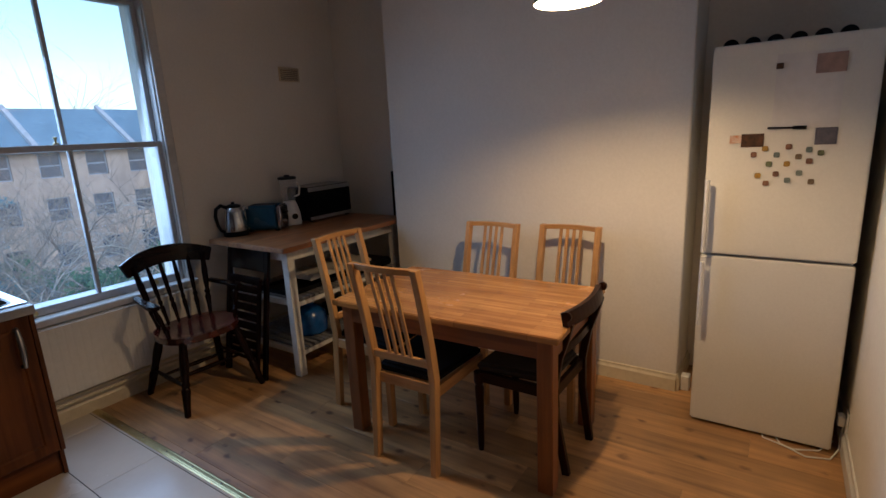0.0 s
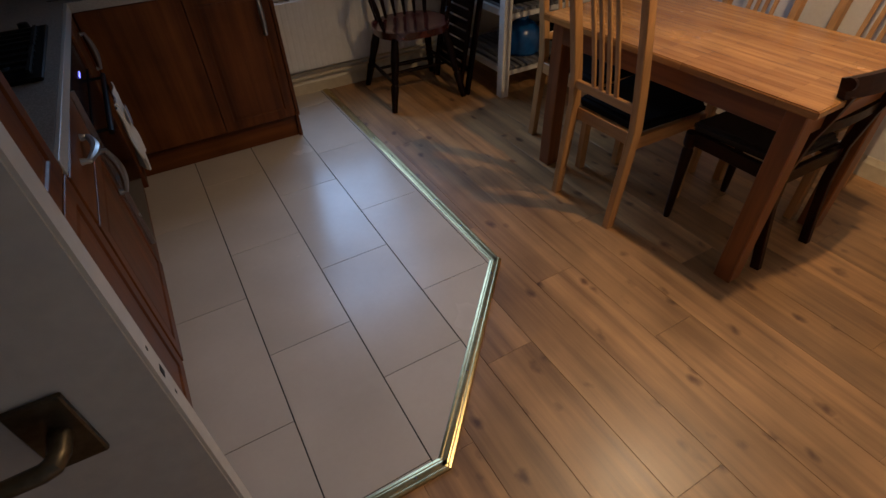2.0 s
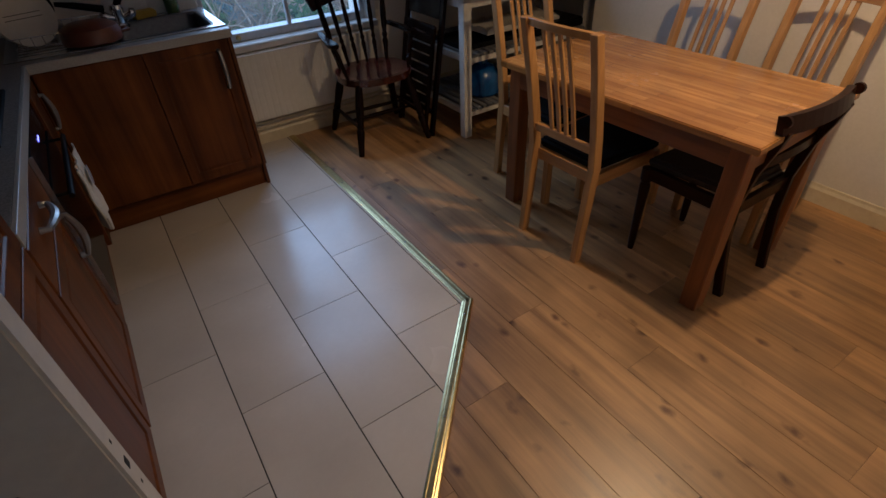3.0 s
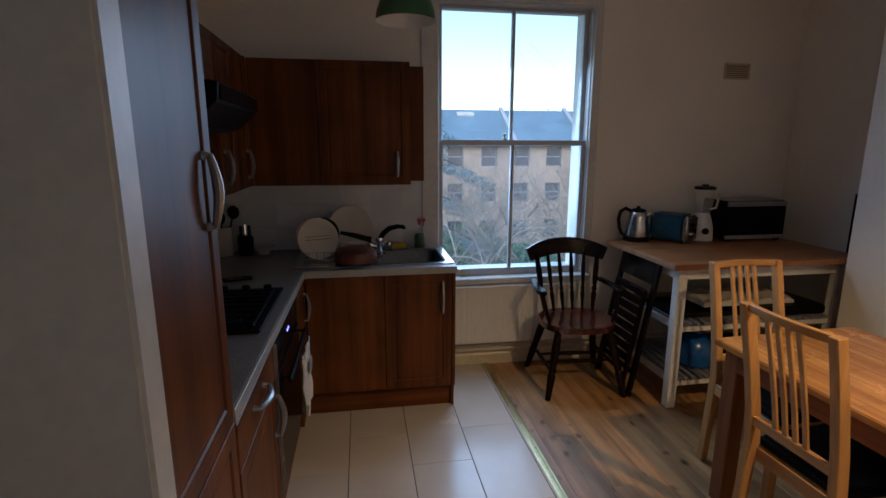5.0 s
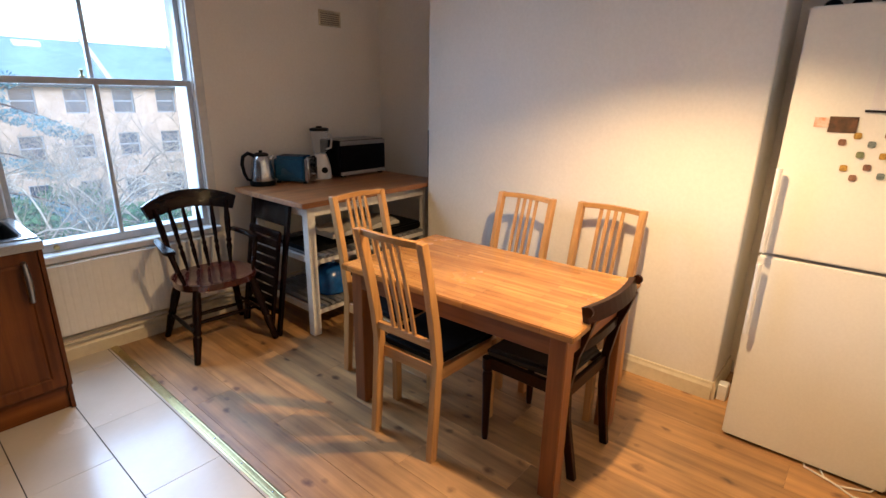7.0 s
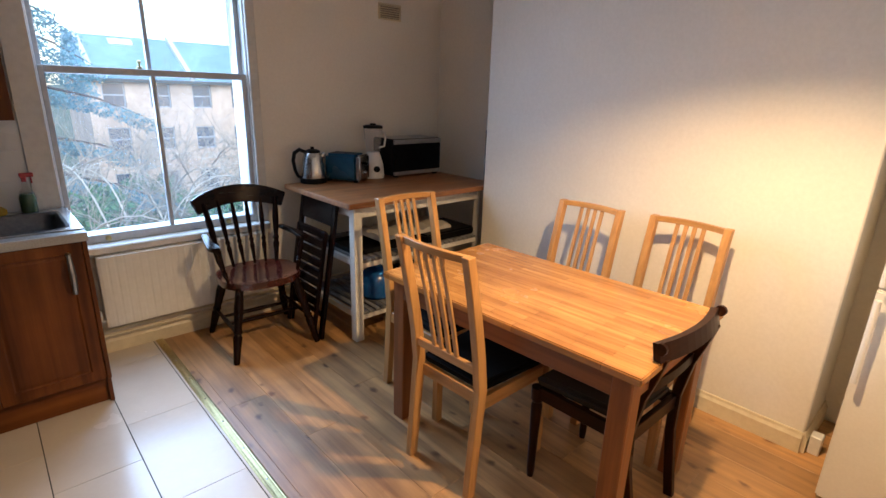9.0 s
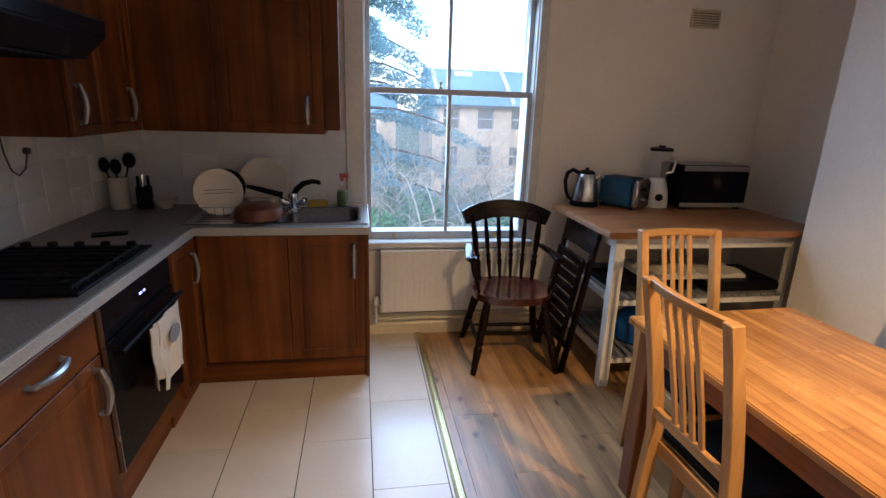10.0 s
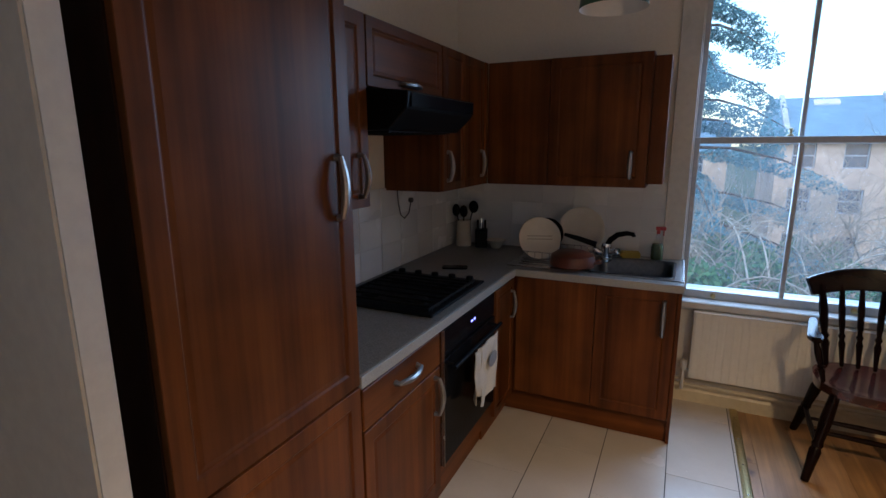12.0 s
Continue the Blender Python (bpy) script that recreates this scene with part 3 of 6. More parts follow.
d = shaker("door", 0.003, 0.597, 0.858, 2.155, -0.62, u)
bow_handle(d, (0.533, -0.62, 1.36), (0.533, -0.62, 1.515), (0, -0.027, 0), 0.008)
d = shaker("door", 0.003, 0.597, PL + 0.004, 0.850, -0.62, u)

# drawer and cupboard
u = unit("base_cabinet", WEST(-2.068, -0.017), 0.53, 0.62, PL, CT, "walnut effect base cabinet with a drawer over a door", G_BASE)
part("plinth", boxes((0, 0.53, -0.55, -0.53, 0.008, PL)), WALNUT["x"], u)
d = part("drawer", boxes((0.003, 0.527, -0.62, -0.6, 0.70, CT - 0.006)), WALNUT["x"], u, bev=0.003)
bow_handle(d, (0.185, -0.62, 0.78), (0.335, -0.62, 0.78), (0, -0.035, -0.004), 0.008)
d = shaker("door", 0.003, 0.527, PL + 0.004, 0.694, -0.62, u)
bow_handle(d, (0.478, -0.62, 0.515), (0.478, -0.62, 0.665), (0, -0.035, 0))

# oven
O0, OW = -1.536, 0.598
ov = thing("oven", WEST(O0, -0.011), "black glass built-in oven with a towel on its rail", "oven")
part("body", boxes((0.002, OW - 0.002, -0.60, -0.02, 0.245, CT)), BLACK_MATT, ov)
part("oven_door", boxes((0.004, OW - 0.004, -0.628, -0.602, 0.252, 0.715)), BLACK_GLOSS, ov, "black glass oven door", bev=0.003)
cp = part("control_panel", boxes((0.004, OW - 0.004, -0.624, -0.602, 0.722, CT - 0.004)), BLACK_GLOSS, ov, bev=0.003)
bm = bmesh.new()
for k, x in enumerate((0.292, 0.304, 0.320, 0.332)):
    for seg in ((0, 0.006, 0.786, 0.787), (0, 0.006, 0.779, 0.780), (0, 0.001, 0.780, 0.786), (0.005, 0.006, 0.780, 0.786)):
        if (k, seg[0]) != (2, 0):
            box(bm, x + seg[0], x + seg[1], -0.6255, -0.624, seg[2], seg[3])
part("clock", bm, CLOCK_GLOW, cp, "small blue lit clock display")
bm = bmesh.new()
tube(bm, [(0.05, -0.628, 0.685), (0.05, -0.664, 0.685)], 0.006, 8)
tube(bm, [(OW - 0.05, -0.628, 0.685), (OW - 0.05, -0.664, 0.685)], 0.006, 8)
tube(bm, [(0.02, -0.666, 0.685), (OW - 0.02, -0.666, 0.685)], 0.009, 10)
part("rail_handle", bm, BLACK_MATT, ov, "black rail handle", smooth=True)
part("side_trim", boxes((0.0, 0.004, -0.63, -0.60, 0.25, CT - 0.002)), STEEL, ov)
part("base_rail", boxes((0, OW, -0.61, -0.59, PL, 0.243)), WALNUT["x"], ov)
part("plinth", boxes((0, OW, -0.55, -0.53, 0.008, PL)), WALNUT["x"], ov)

# corner pieces of the two runs
u = unit("corner_cabinet", WEST(-0.937), 0.30, 0.62, PL, CT, "narrow walnut effect corner cabinet beside the oven", G_BASE)
part("plinth", boxes((0, 0.39, -0.55, -0.53, 0.008, PL)), WALNUT["x"], u)
d = shaker("door", 0.003, 0.296, PL + 0.004, CT - 0.006, -0.62, u, frame_w=0.05)
bow_handle(d, (0.245, -0.62, 0.63), (0.245, -0.62, 0.775), (0, -0.026, 0), 0.007)

u = unit("sink_cabinet", pose(0.60, 0, 0), 0.832, 0.60, PL, CT, "walnut effect sink cabinet with a wide panel and a door", G_BASE)
bpy.data.objects.remove(next(o for o in u.children if o.name.startswith("body")))
part("body", boxes((0, 0.832, -0.58, -0.002, PL, 0.68), (0, 0.018, -0.58, -0.002, 0.68, CT), (0.814, 0.832, -0.58, -0.002, 0.68, CT), (0.018, 0.814, -0.58, -0.562, 0.68, CT), (0.018, 0.814, -0.02, -0.002, 0.68, CT)), WALNUT["z"], u)
part("plinth", boxes((-0.05, 0.832, -0.545, -0.525, 0.008, PL)), WALNUT["x"], u)
part("corner_panel", boxes((0.022, 0.445, -0.60, -0.58, PL + 0.004, CT - 0.006)), WALNUT["z"], u, bev=0.002)
d = shaker("door", 0.449, 0.829, PL + 0.004, CT - 0.006, -0.60, u)
bow_handle(d, (0.775, -0.60, 0.61), (0.775, -0.60, 0.785), (0, -0.035, 0))
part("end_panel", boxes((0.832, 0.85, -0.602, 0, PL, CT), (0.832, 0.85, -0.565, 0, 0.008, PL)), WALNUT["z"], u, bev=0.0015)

# worktop in one L, with the sink let in
wt = thing("worktop", pose(0, 0, 0), "speckled grey laminate worktop with a pale edge", "worktop")
SX0, SX1, SY0, SY1 = 0.99, 1.40, -0.52, -0.13
bm = bmesh.new()
ring_o = [(0, -2.068), (0.59, -2.068), (0.61, -0.61), (1.452, -0.61), (1.452, 0), (0, 0)]
ring_i = [(SX0, SY0), (SX1, SY0), (SX1, SY1), (SX0, SY1)]
lev = {}
for z in (CT, 0.88):
    lev[z] = ([bm.verts.new((*p, z)) for p in ring_o], [bm.verts.new((*p, z)) for p in ring_i])
    o, i = lev[z]
    for f in ((o[0], o[1], o[2], i[0], i[3], o[5]), (o[2], o[3], i[1], i[0]), (o[3], o[4], i[2], i[1]), (o[4], o[5], i[3], i[2])):
        bm.faces.new(f if z > CT else f[::-1])
for w_ in (0, 1):
    lo_, hi_ = lev[CT][w_], lev[0.88][w_]
    for k in range(len(lo_)):
        j = (k + 1) % len(lo_)
        q = (lo_[k], lo_[j], hi_[j], hi_[k])
        bm.faces.new(q if w_ == 0 else q[::-1])
part("top", bm, WORKTOP, wt)
bm = bmesh.new()
slab(bm, [(0.5905, -2.067), (0.602, -2.067), (0.622, -0.622), (1.455, -0.622), (1.455, 0), (1.4525, 0), (1.4525, -0.6105), (0.6105, -0.6105)], CT, 0.879)
part("edge", bm, WORK_EDGE, wt, "pale worn worktop edge", bev=0.003)

sk = thing("sink", pose(0, 0, 0.88), "stainless steel inset sink with a drainer", "sink")
bm = boxes((0.55, 1.452, -0.56, SY0, 0.0005, 0.006), (0.55, SX0, SY0, SY1, 0.0005, 0.006), (SX1, 1.452, SY0, SY1, 0.0005, 0.006), (0.55, 1.452, SY1, -0.06, 0.0005, 0.006))
for k in range(7):
    box(bm, 0.60, 0.93, -0.50 + k * 0.05, -0.485 + k * 0.05, 0.006, 0.0085)
part("rim", bm, STEEL, sk, bev=0.002)
bm = bmesh.new()


def rrect(x0, x1, y0, y1, r, n=5):
    pts = []
    for cx, cy, a0 in ((x1 - r, y1 - r, 0), (x0 + r, y1 - r, 90), (x0 + r, y0 + r, 180), (x1 - r, y0 + r, 270)):
        pts += [(cx + r * math.cos(radians(a0 + 90 * k / n)), cy + r * math.sin(radians(a0 + 90 * k / n))) for k in range(n + 1)]
    return pts


prev = None
for sh, z, r in ((-0.012, 0.008, 0.05), (0.0, 0.006, 0.05), (0.008, -0.005, 0.05), (0.015, -0.14, 0.06), (0.05, -0.16, 0.05)):
    ring = [bm.verts.new((x, y, z)) for x, y in rrect(SX0 + sh, SX1 - sh, SY0 + sh, SY1 - sh, r)]
    if prev:
        for k in range(len(ring)):
            j = (k + 1) % len(ring)
            bm.faces.new((prev[k], prev[j], ring[j], ring[k]))
    prev = ring
bm.faces.new(prev)
part("bowl", bm, BOWL_STEEL_SHADED, sk, smooth=True)
bm = bmesh.new()
lathe(bm, [(0, 0.001), (0.035, 0.001), (0.038, 0.003), (0.03, 0.004), (0.0, 0.002)], 16, (1.2, -0.32, -0.16))
part("drain", bm, CHROME, sk, smooth=True)

# wall units
u = unit("wall_cabinet", WEST(-2.068), 0.475, 0.34, 1.315, 2.005, "walnut effect wall cabinet beside the tall unit", G_WALL)
d = shaker("door", 0.003, 0.472, 1.318, 2.002, -0.34, u)
bow_handle(d, (0.405, -0.34, 1.36), (0.405, -0.34, 1.51), (0, -0.042, 0), 0.008)
u = unit("wall_cabinet", WEST(-1.59), 0.64, 0.34, 1.755, 2.005, "low walnut effect wall cabinet over the hood", G_WALL)
d = shaker("door", 0.003, 0.637, 1.758, 2.002, -0.34, u, "x", 0.055)
bow_handle(d, (0.25, -0.34, 1.785), (0.39, -0.34, 1.785), (0, -0.03, 0))
u = unit("wall_cabinet", WEST(-0.947), 0.60, 0.34, 1.315, 2.005, "walnut effect wall cabinet in the corner", G_WALL)
d = shaker("door", 0.003, 0.28, 1.318, 2.002, -0.34, u, frame_w=0.055)
d2 = shaker("door", 0.284, 0.56, 1.318, 2.002, -0.34, u, frame_w=0.055)
bow_handle(d2, (0.505, -0.34, 1.37), (0.505, -0.34, 1.51), (0, -0.026, 0))
part("corner_post", boxes((0.563, 0.606, -0.345, -0.30, 1.318, 2.002)), WALNUT["z"], u, bev=0.002)
bow_handle(d, (0.05, -0.34, 1.37), (0.05, -0.34, 1.51), (0, -0.03, 0))
u = unit("wall_cabinet", pose(0.345, 0, 0), 0.885, 0.34, 1.315, 2.005, "wide walnut effect wall cabinet above the sink", G_WALL)
part("corner_panel", boxes((0.0, 0.36, -0.34, -0.32, 1.318, 2.002)), WALNUT["z"], u, bev=0.002)
d = shaker("door", 0.364, 0.882, 1.318, 2.002, -0.345, u)
bow_handle(d, (0.803, -0.345, 1.37), (0.803, -0.345, 1.50), (0, -0.035, 0))
part("end_panel", boxes((0.886, 0.965, -0.30, -0.02, 1.335, 1.985)), WALNUT["z"], u, bev=0.0015)

# cooker hood
hd = thing("cooker_hood", WEST(-1.585), "black cooker hood under the wall cabinet", "hood")
bm = bmesh.new()
prof = [(0, 1.60), (-0.42, 1.60), (-0.50, 1.675), (-0.505, 1.735), (-0.34, 1.752), (0, 1.752)]
a = [bm.verts.new((0, y, z)) for y, z in prof]
b = [bm.verts.new((0.625, y, z)) for y, z in prof]
bm.faces.new(a)
bm.faces.new(b[::-1])
for k in range(len(prof)):
    j = (k + 1) % len(prof)
    bm.faces.new((a[k], a[j], b[j], b[k]))
part("body", bm, BLACK_MATT, hd, bev=0.004)
bm = bmesh.new()
beam(bm, (0.02, -0.506, 1.705), (0.605, -0.506, 1.705), 0.05, 0.006, (0, 0.05, 1))
part("visor", bm, BLACK_GLOSS, hd, "glossy black visor strip", bev=0.002)
part("filter", boxes((0.04, 0.585, -0.40, -0.05, 1.594, 1.599), *[(0.05 + k * 0.04, 0.07 + k * 0.04, -0.39, -0.06, 1.591, 1.594) for k in range(13)]), CAST_IRON, hd)

# gas hob
hb = thing("gas_hob", pose(0, 0, 0.88), "black gas hob with cast iron pan supports", "hob")
HX0, HX1, HY0, HY1 = 0.07, 0.565, -1.53, -0.955
part("plate", boxes((HX0, HX1, HY0, HY1, 0.0005, 0.012)), BLACK_MATT, hb, bev=0.004)
for bx, by, r in ((0.19, -1.39, 0.04), (0.19, -1.11, 0.05), (0.42, -1.39, 0.05), (0.42, -1.11, 0.035)):
    bm = bmesh.new()
    lathe(bm, [(0, 0.012), (r * 1.15, 0.012), (r * 1.1, 0.018), (r, 0.020), (r * 0.95, 0.026), (0, 0.027)], 20, (bx, by, 0))
    part("burner", bm, CAST_IRON, hb, smooth=True)
for y0, y1 in ((HY0 + 0.02, -1.25), (-1.24, HY1 - 0.07)):
    bm = bmesh.new()
    for x in (HX0 + 0.03, HX1 - 0.03):
        beam(bm, (x, y0, 0.026), (x, y1, 0.026), 0.009, 0.010)
    for k in range(4):
        y = y0 + 0.03 + k * (y1 - y0 - 0.06) / 3
        beam(bm, (HX0 + 0.03, y, 0.027), (HX1 - 0.03, y, 0.027), 0.010, 0.008, (0, 0, 1))
        for x in (HX0 + 0.03, HX1 - 0.03):
            beam(bm, (x, y, 0.012), (x, y, 0.027), 0.009, 0.009)
    part("pan_support", bm, CAST_IRON, hb)
for k in range(5):
    bm = bmesh.new()
    lathe(bm, [(0, 0.012), (0.019, 0.012), (0.017, 0.034), (0.012, 0.036), (0, 0.036)], 16, (0.12 + k * 0.095, HY1 - 0.035, 0))
    part("knob", bm, BLACK_MATT, hb, smooth=True)


# ---- dining table ----
tb = thing("dining_table", pose(2.779, -2.082, 0, 0, 0, 2.2), "oiled hardwood dining table with a staved top", "table")
TX, TY = 0.357, 0.594
part("tabletop", boxes((-TX, TX, -TY, TY, 0.712, 0.74)), TABLE_TOP, tb, bev=0.004, seg=2)
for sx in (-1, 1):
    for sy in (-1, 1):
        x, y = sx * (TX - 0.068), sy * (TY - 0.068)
        part("leg", boxes((x - 0.035, x + 0.035, y - 0.035, y + 0.035, 0, 0.712)), TABLE_LEG_SHADED["z"], tb, bev=0.004)
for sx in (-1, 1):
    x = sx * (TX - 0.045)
    part("apron", boxes((x - 0.011, x + 0.011, -TY + 0.09, TY - 0.09, 0.625, 0.712)), TABLE_LEG_SHADED["y"], tb, bev=0.002)
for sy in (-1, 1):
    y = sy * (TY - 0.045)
    part("apron", boxes((-TX + 0.09, TX - 0.09, y - 0.011, y + 0.011, 0.625, 0.712)), TABLE_LEG_SHADED["x"], tb, bev=0.002)


# ---- slat-back chairs: local +y is the way they face ----
def slat_chair(m, label):
    c = thing("dining_chair", m, label, "chair", "chairs round the table")
    W, H = 0.185, 1.0
    side = lambda z: -0.185 - (0.10 * ((z - 0.46) / 0.54) ** 1.3 if z > 0.46 else -0.0) - (0.035 * (0.46 - z) / 0.46 if z < 0.46 else 0)
    zs = [0, 0.15, 0.3, 0.46, 0.6, 0.75, 0.88, H]
    for s in (-1, 1):
        bm = bmesh.new()
        rings = []
        for z in zs:
            y, hw, hd = side(z), 0.0165, 0.017 + 0.006 * (1 - abs(z - 0.46))
            rings.append([bm.verts.new((s * (W - 0.0165) + dx * hw, y + dy * hd, z)) for dx, dy in ((-1, -1), (1, -1), (1, 1), (-1, 1))])
        for a, b in zip(rings, rings[1:]):
            for k in range(4):
                bm.faces.new((a[k], a[(k + 1) % 4], b[(k + 1) % 4], b[k]))
        bm.faces.new(rings[0][::-1])
        bm.faces.new(rings[-1])
        part("back_leg", bm, BEECH["z"], c, bev=0.003)
        bm = bmesh.new()
        beam(bm, (s * 0.185, 0.20, 0), (s * 0.185, 0.20, 0.43), 0.036, 0.036)
        part("front_leg", bm, BEECH["z"], c, bev=0.003)
        bm = bmesh.new()
        beam(bm, (s * 0.172, -0.17, 0.405), (s * 0.187, 0.185, 0.405), 0.022, 0.055, (1, 0, 0))
        part("seat_rail", bm, BEECH["y"], c, bev=0.002)
    bm = bmesh.new()
    n = 8
    ribbon(bm, [(u * (W - 0.031), side(0.975) - 0.022 * (1 - u * u), 0.986 + 0.003 * (1 - u * u)) for u in [-1 + 2 * k / n for k in range(n + 1)]], 0.027, 0.022, (0, 0, 1))
    part("top_rail", bm, BEECH["x"], c, bev=0.002)
    bm = bmesh.new()
    beam(bm, (-W + 0.033, side(0.56) - 0.006, 0.545), (W - 0.033, side(0.56) - 0.006, 0.545), 0.035, 0.02, (0, 0, 1))
    part("lower_rail", bm, BEECH["x"], c, bev=0.002)
    for x in (-0.06, -0.02, 0.02, 0.06):
        bm = bmesh.new()
        pts = [(x, side(z) - (0.006 + 0.014 * (z - 0.55) / 0.4), z) for z in (0.555, 0.68, 0.82, 0.975)]
        ribbon(bm, pts, 0.0185, 0.011)
        part("slat", bm, BEECH["z"], c, bev=0.0015)
    for y in (-0.165, 0.19):
        bm = boxes((-0.165, 0.165, y - 0.011, y + 0.011, 0.378, 0.432))
        part("seat_rail", bm, BEECH["x"], c, bev=0.002)
    bm = bmesh.new()
    slab(bm, [(-0.165, -0.165), (0.165, -0.165), (0.195, 0.205), (0.19, 0.218), (-0.19, 0.218), (-0.195, 0.205)], 0.432, 0.478)
    part("seat", bm, BLACK_CLOTH, c, "black padded cloth seat", bev=0.014, smooth=True, seg=3)
    return c


ch = slat_chair(pose(2.555, -1.965, 0, 0, 0, -88), "beech slat-back dining chair with a black seat, at the table side")
for x, y, r, lab in ((3.205, -1.85, 90, "beech slat-back dining chair with black seat against the wall"),
                     (3.262, -2.337, 90, "beech slat-back dining chair with black seat against the wall"),
                     (2.755, -1.50, 180, "beech slat-back dining chair with a black seat")):
    tagged(copy_thing(ch, pose(x, y, 0, 0, 0, r) @ Matrix.Diagonal((1, 1, 0.97 if r == 90 else 1, 1))), lab)


# ---- dark antique chair at the end of the table ----
c = thing("antique_chair", pose(2.805, -2.42, 0, 0, 0, -1), "dark mahogany chair with sabre legs and an olive seat", "chair", "chairs round the table")
for s in (-1, 1):
    bm = bmesh.new()
    pts = [(s * 0.155, -0.235, 0.0), (s * 0.16, -0.215, 0.12), (s * 0.17, -0.19, 0.28), (s * 0.18, -0.185, 0.43), (s * 0.185, -0.21, 0.58), (s * 0.19, -0.24, 0.67), (s * 0.195, -0.262, 0.75)]
    ribbon(bm, pts, 0.026, 0.036)
    part("back_leg", bm, MAHOGANY["z"], c, bev=0.003)
    bm = bmesh.new()
    lathe(bm, [(0, 0), (0.013, 0), (0.016, 0.03), (0.019, 0.2), (0.023, 0.34), (0.019, 0.355), (0.026, 0.37), (0.026, 0.42), (0, 0.42)], 12, (s * 0.19, 0.19, 0))
    part("front_leg", bm, MAHOGANY["z"], c, smooth=True)
    bm = bmesh.new()
    beam(bm, (s * 0.18, -0.18, 0.40), (s * 0.19, 0.18, 0.40), 0.022, 0.055)
    part("seat_rail", bm, MAHOGANY["y"], c, bev=0.002)
bm = bmesh.new()
ribbon(bm, [(u * 0.222, -0.278 + 0.03 * u * u, 0.768) for u in [-1 + k / 5 for k in range(11)]], 0.062, 0.026, (0, 0.25, 1))
for s in (-1, 1):
    tube(bm, [(s * 0.222, -0.262, 0.79), (s * 0.236, -0.262, 0.79)], 0.02, 12)
part("top_rail", bm, MAHOGANY["x"], c, "broad curved scroll-ended top rail")
bm = bmesh.new()
ribbon(bm, [(u * 0.18, -0.222 + 0.012 * u * u, 0.60) for u in [-1 + k / 4 for k in range(9)]], 0.04, 0.016, (0, 0, 1))
part("cross_rail", bm, MAHOGANY["x"], c)
for y in (-0.18, 0.19):
    part("seat_rail", boxes((-0.17, 0.17, y - 0.011, y + 0.011, 0.372, 0.428)), MAHOGANY["x"], c, bev=0.002)
bm = bmesh.new()
slab(bm, [(-0.165, -0.165), (0.165, -0.165), (0.20, 0.20), (-0.20, 0.20)], 0.425, 0.47)
part("seat", bm, OLIVE_CLOTH, c, "worn olive upholstered seat", bev=0.015, smooth=True, seg=3)


# ---- black windsor armchair under the window ----
c = thing("windsor_armchair", pose(2.295, -0.372, 0, 0, 0, 176), "black-stained windsor armchair with a worn red-brown seat", "armchair")
bm = bmesh.new()
ol = []
for k in range(28):
    a = 2 * math.pi * k / 28
    r = 1.0 + 0.05 * math.cos(2 * a)
    ol.append((0.225 * r * abs(math.cos(a)) ** 0.75 * math.copysign(1, math.cos(a)), 0.21 * abs(math.sin(a)) ** 0.75 * math.copysign(1, math.sin(a))))
slab(bm, ol, 0.405, 0.445)
f = max(bm.faces, key=lambda q: q.calc_center_median().z)
for thick, deep in ((0.025, -0.003), (0.04, -0.012), (0.05, -0.009), (0.04, -0.003)):
    bmesh.ops.inset_region(bm, faces=[f], thickness=thick, depth=deep)
part("seat", bm, WORN_SEAT, c, "worn red-brown polished saddle seat", bev=0.012, smooth=True, seg=3)
turn = lambda r, L: [(r * f, L * h) for f, h in ((0.6, 0), (0.75, 0.03), (0.95, 0.18), (1.25, 0.28), (0.8, 0.33), (1.3, 0.37), (0.8, 0.41), (1.1, 0.5), (1.25, 0.7), (1.0, 0.85), (0.8, 1.0))]


def turned(bm, p0, p1, r, n=10):
    p0, p1 = Vector(p0), Vector(p1)
    prof = turn(r, 1.0)
    tube(bm, [p0.lerp(p1, h) for _, h in prof], [q for q, _ in prof], n)


def tapered(bm, p0, p1, r):
    p0, p1 = Vector(p0), Vector(p1)
    prof = ((0.72, 0), (0.8, 0.02), (0.95, 0.2), (1.15, 0.36), (0.85, 0.395), (1.12, 0.43), (0.92, 0.47), (1.2, 0.72), (0.95, 1.0))
    tube(bm, [p0.lerp(p1, h) for _, h in prof], [r * q for q, _ in prof], 10)


for sx in (-1, 1):
    for nm, y0, y1 in (("front", 0.245, 0.15), ("back", -0.255, -0.14)):
        bm = bmesh.new()
        tapered(bm, (sx * 0.245, y0, 0), (sx * 0.165, y1, 0.41), 0.0225)
        part("leg", bm, DARK_OAK["z"], c, smooth=True)
for sx in (-1, 1):
    bm = bmesh.new()
    tube(bm, [(sx * 0.215, 0.21, 0.17), (sx * 0.215, 0, 0.17), (sx * 0.215, -0.21, 0.17)], [0.009, 0.014, 0.009], 8)
    part("side_stretcher", bm, DARK_OAK["y"], c, smooth=True)
for y in (0.06, -0.07):
    bm = bmesh.new()
    tube(bm, [(-0.215, y, 0.17), (0, y, 0.17), (0.215, y, 0.17)], [0.008, 0.014, 0.008], 8)
    part("cross_stretcher", bm, DARK_OAK["x"], c, smooth=True)
for k in range(6):
    u = -1 + 2 * k / 5
    bm = bmesh.new()
    x0, x1 = u * 0.165, u * 0.215
    turned(bm, (x0, -0.165 + 0.02 * u * u, 0.44), (x1, -0.285 + 0.05 * u * u, 0.838), 0.0125 if abs(u) < 0.9 else 0.0165, 8)
    part("spindle", bm, DARK_OAK["z"], c, smooth=True)
bm = bmesh.new()
US = [-1 + k / 7 for k in range(15)]
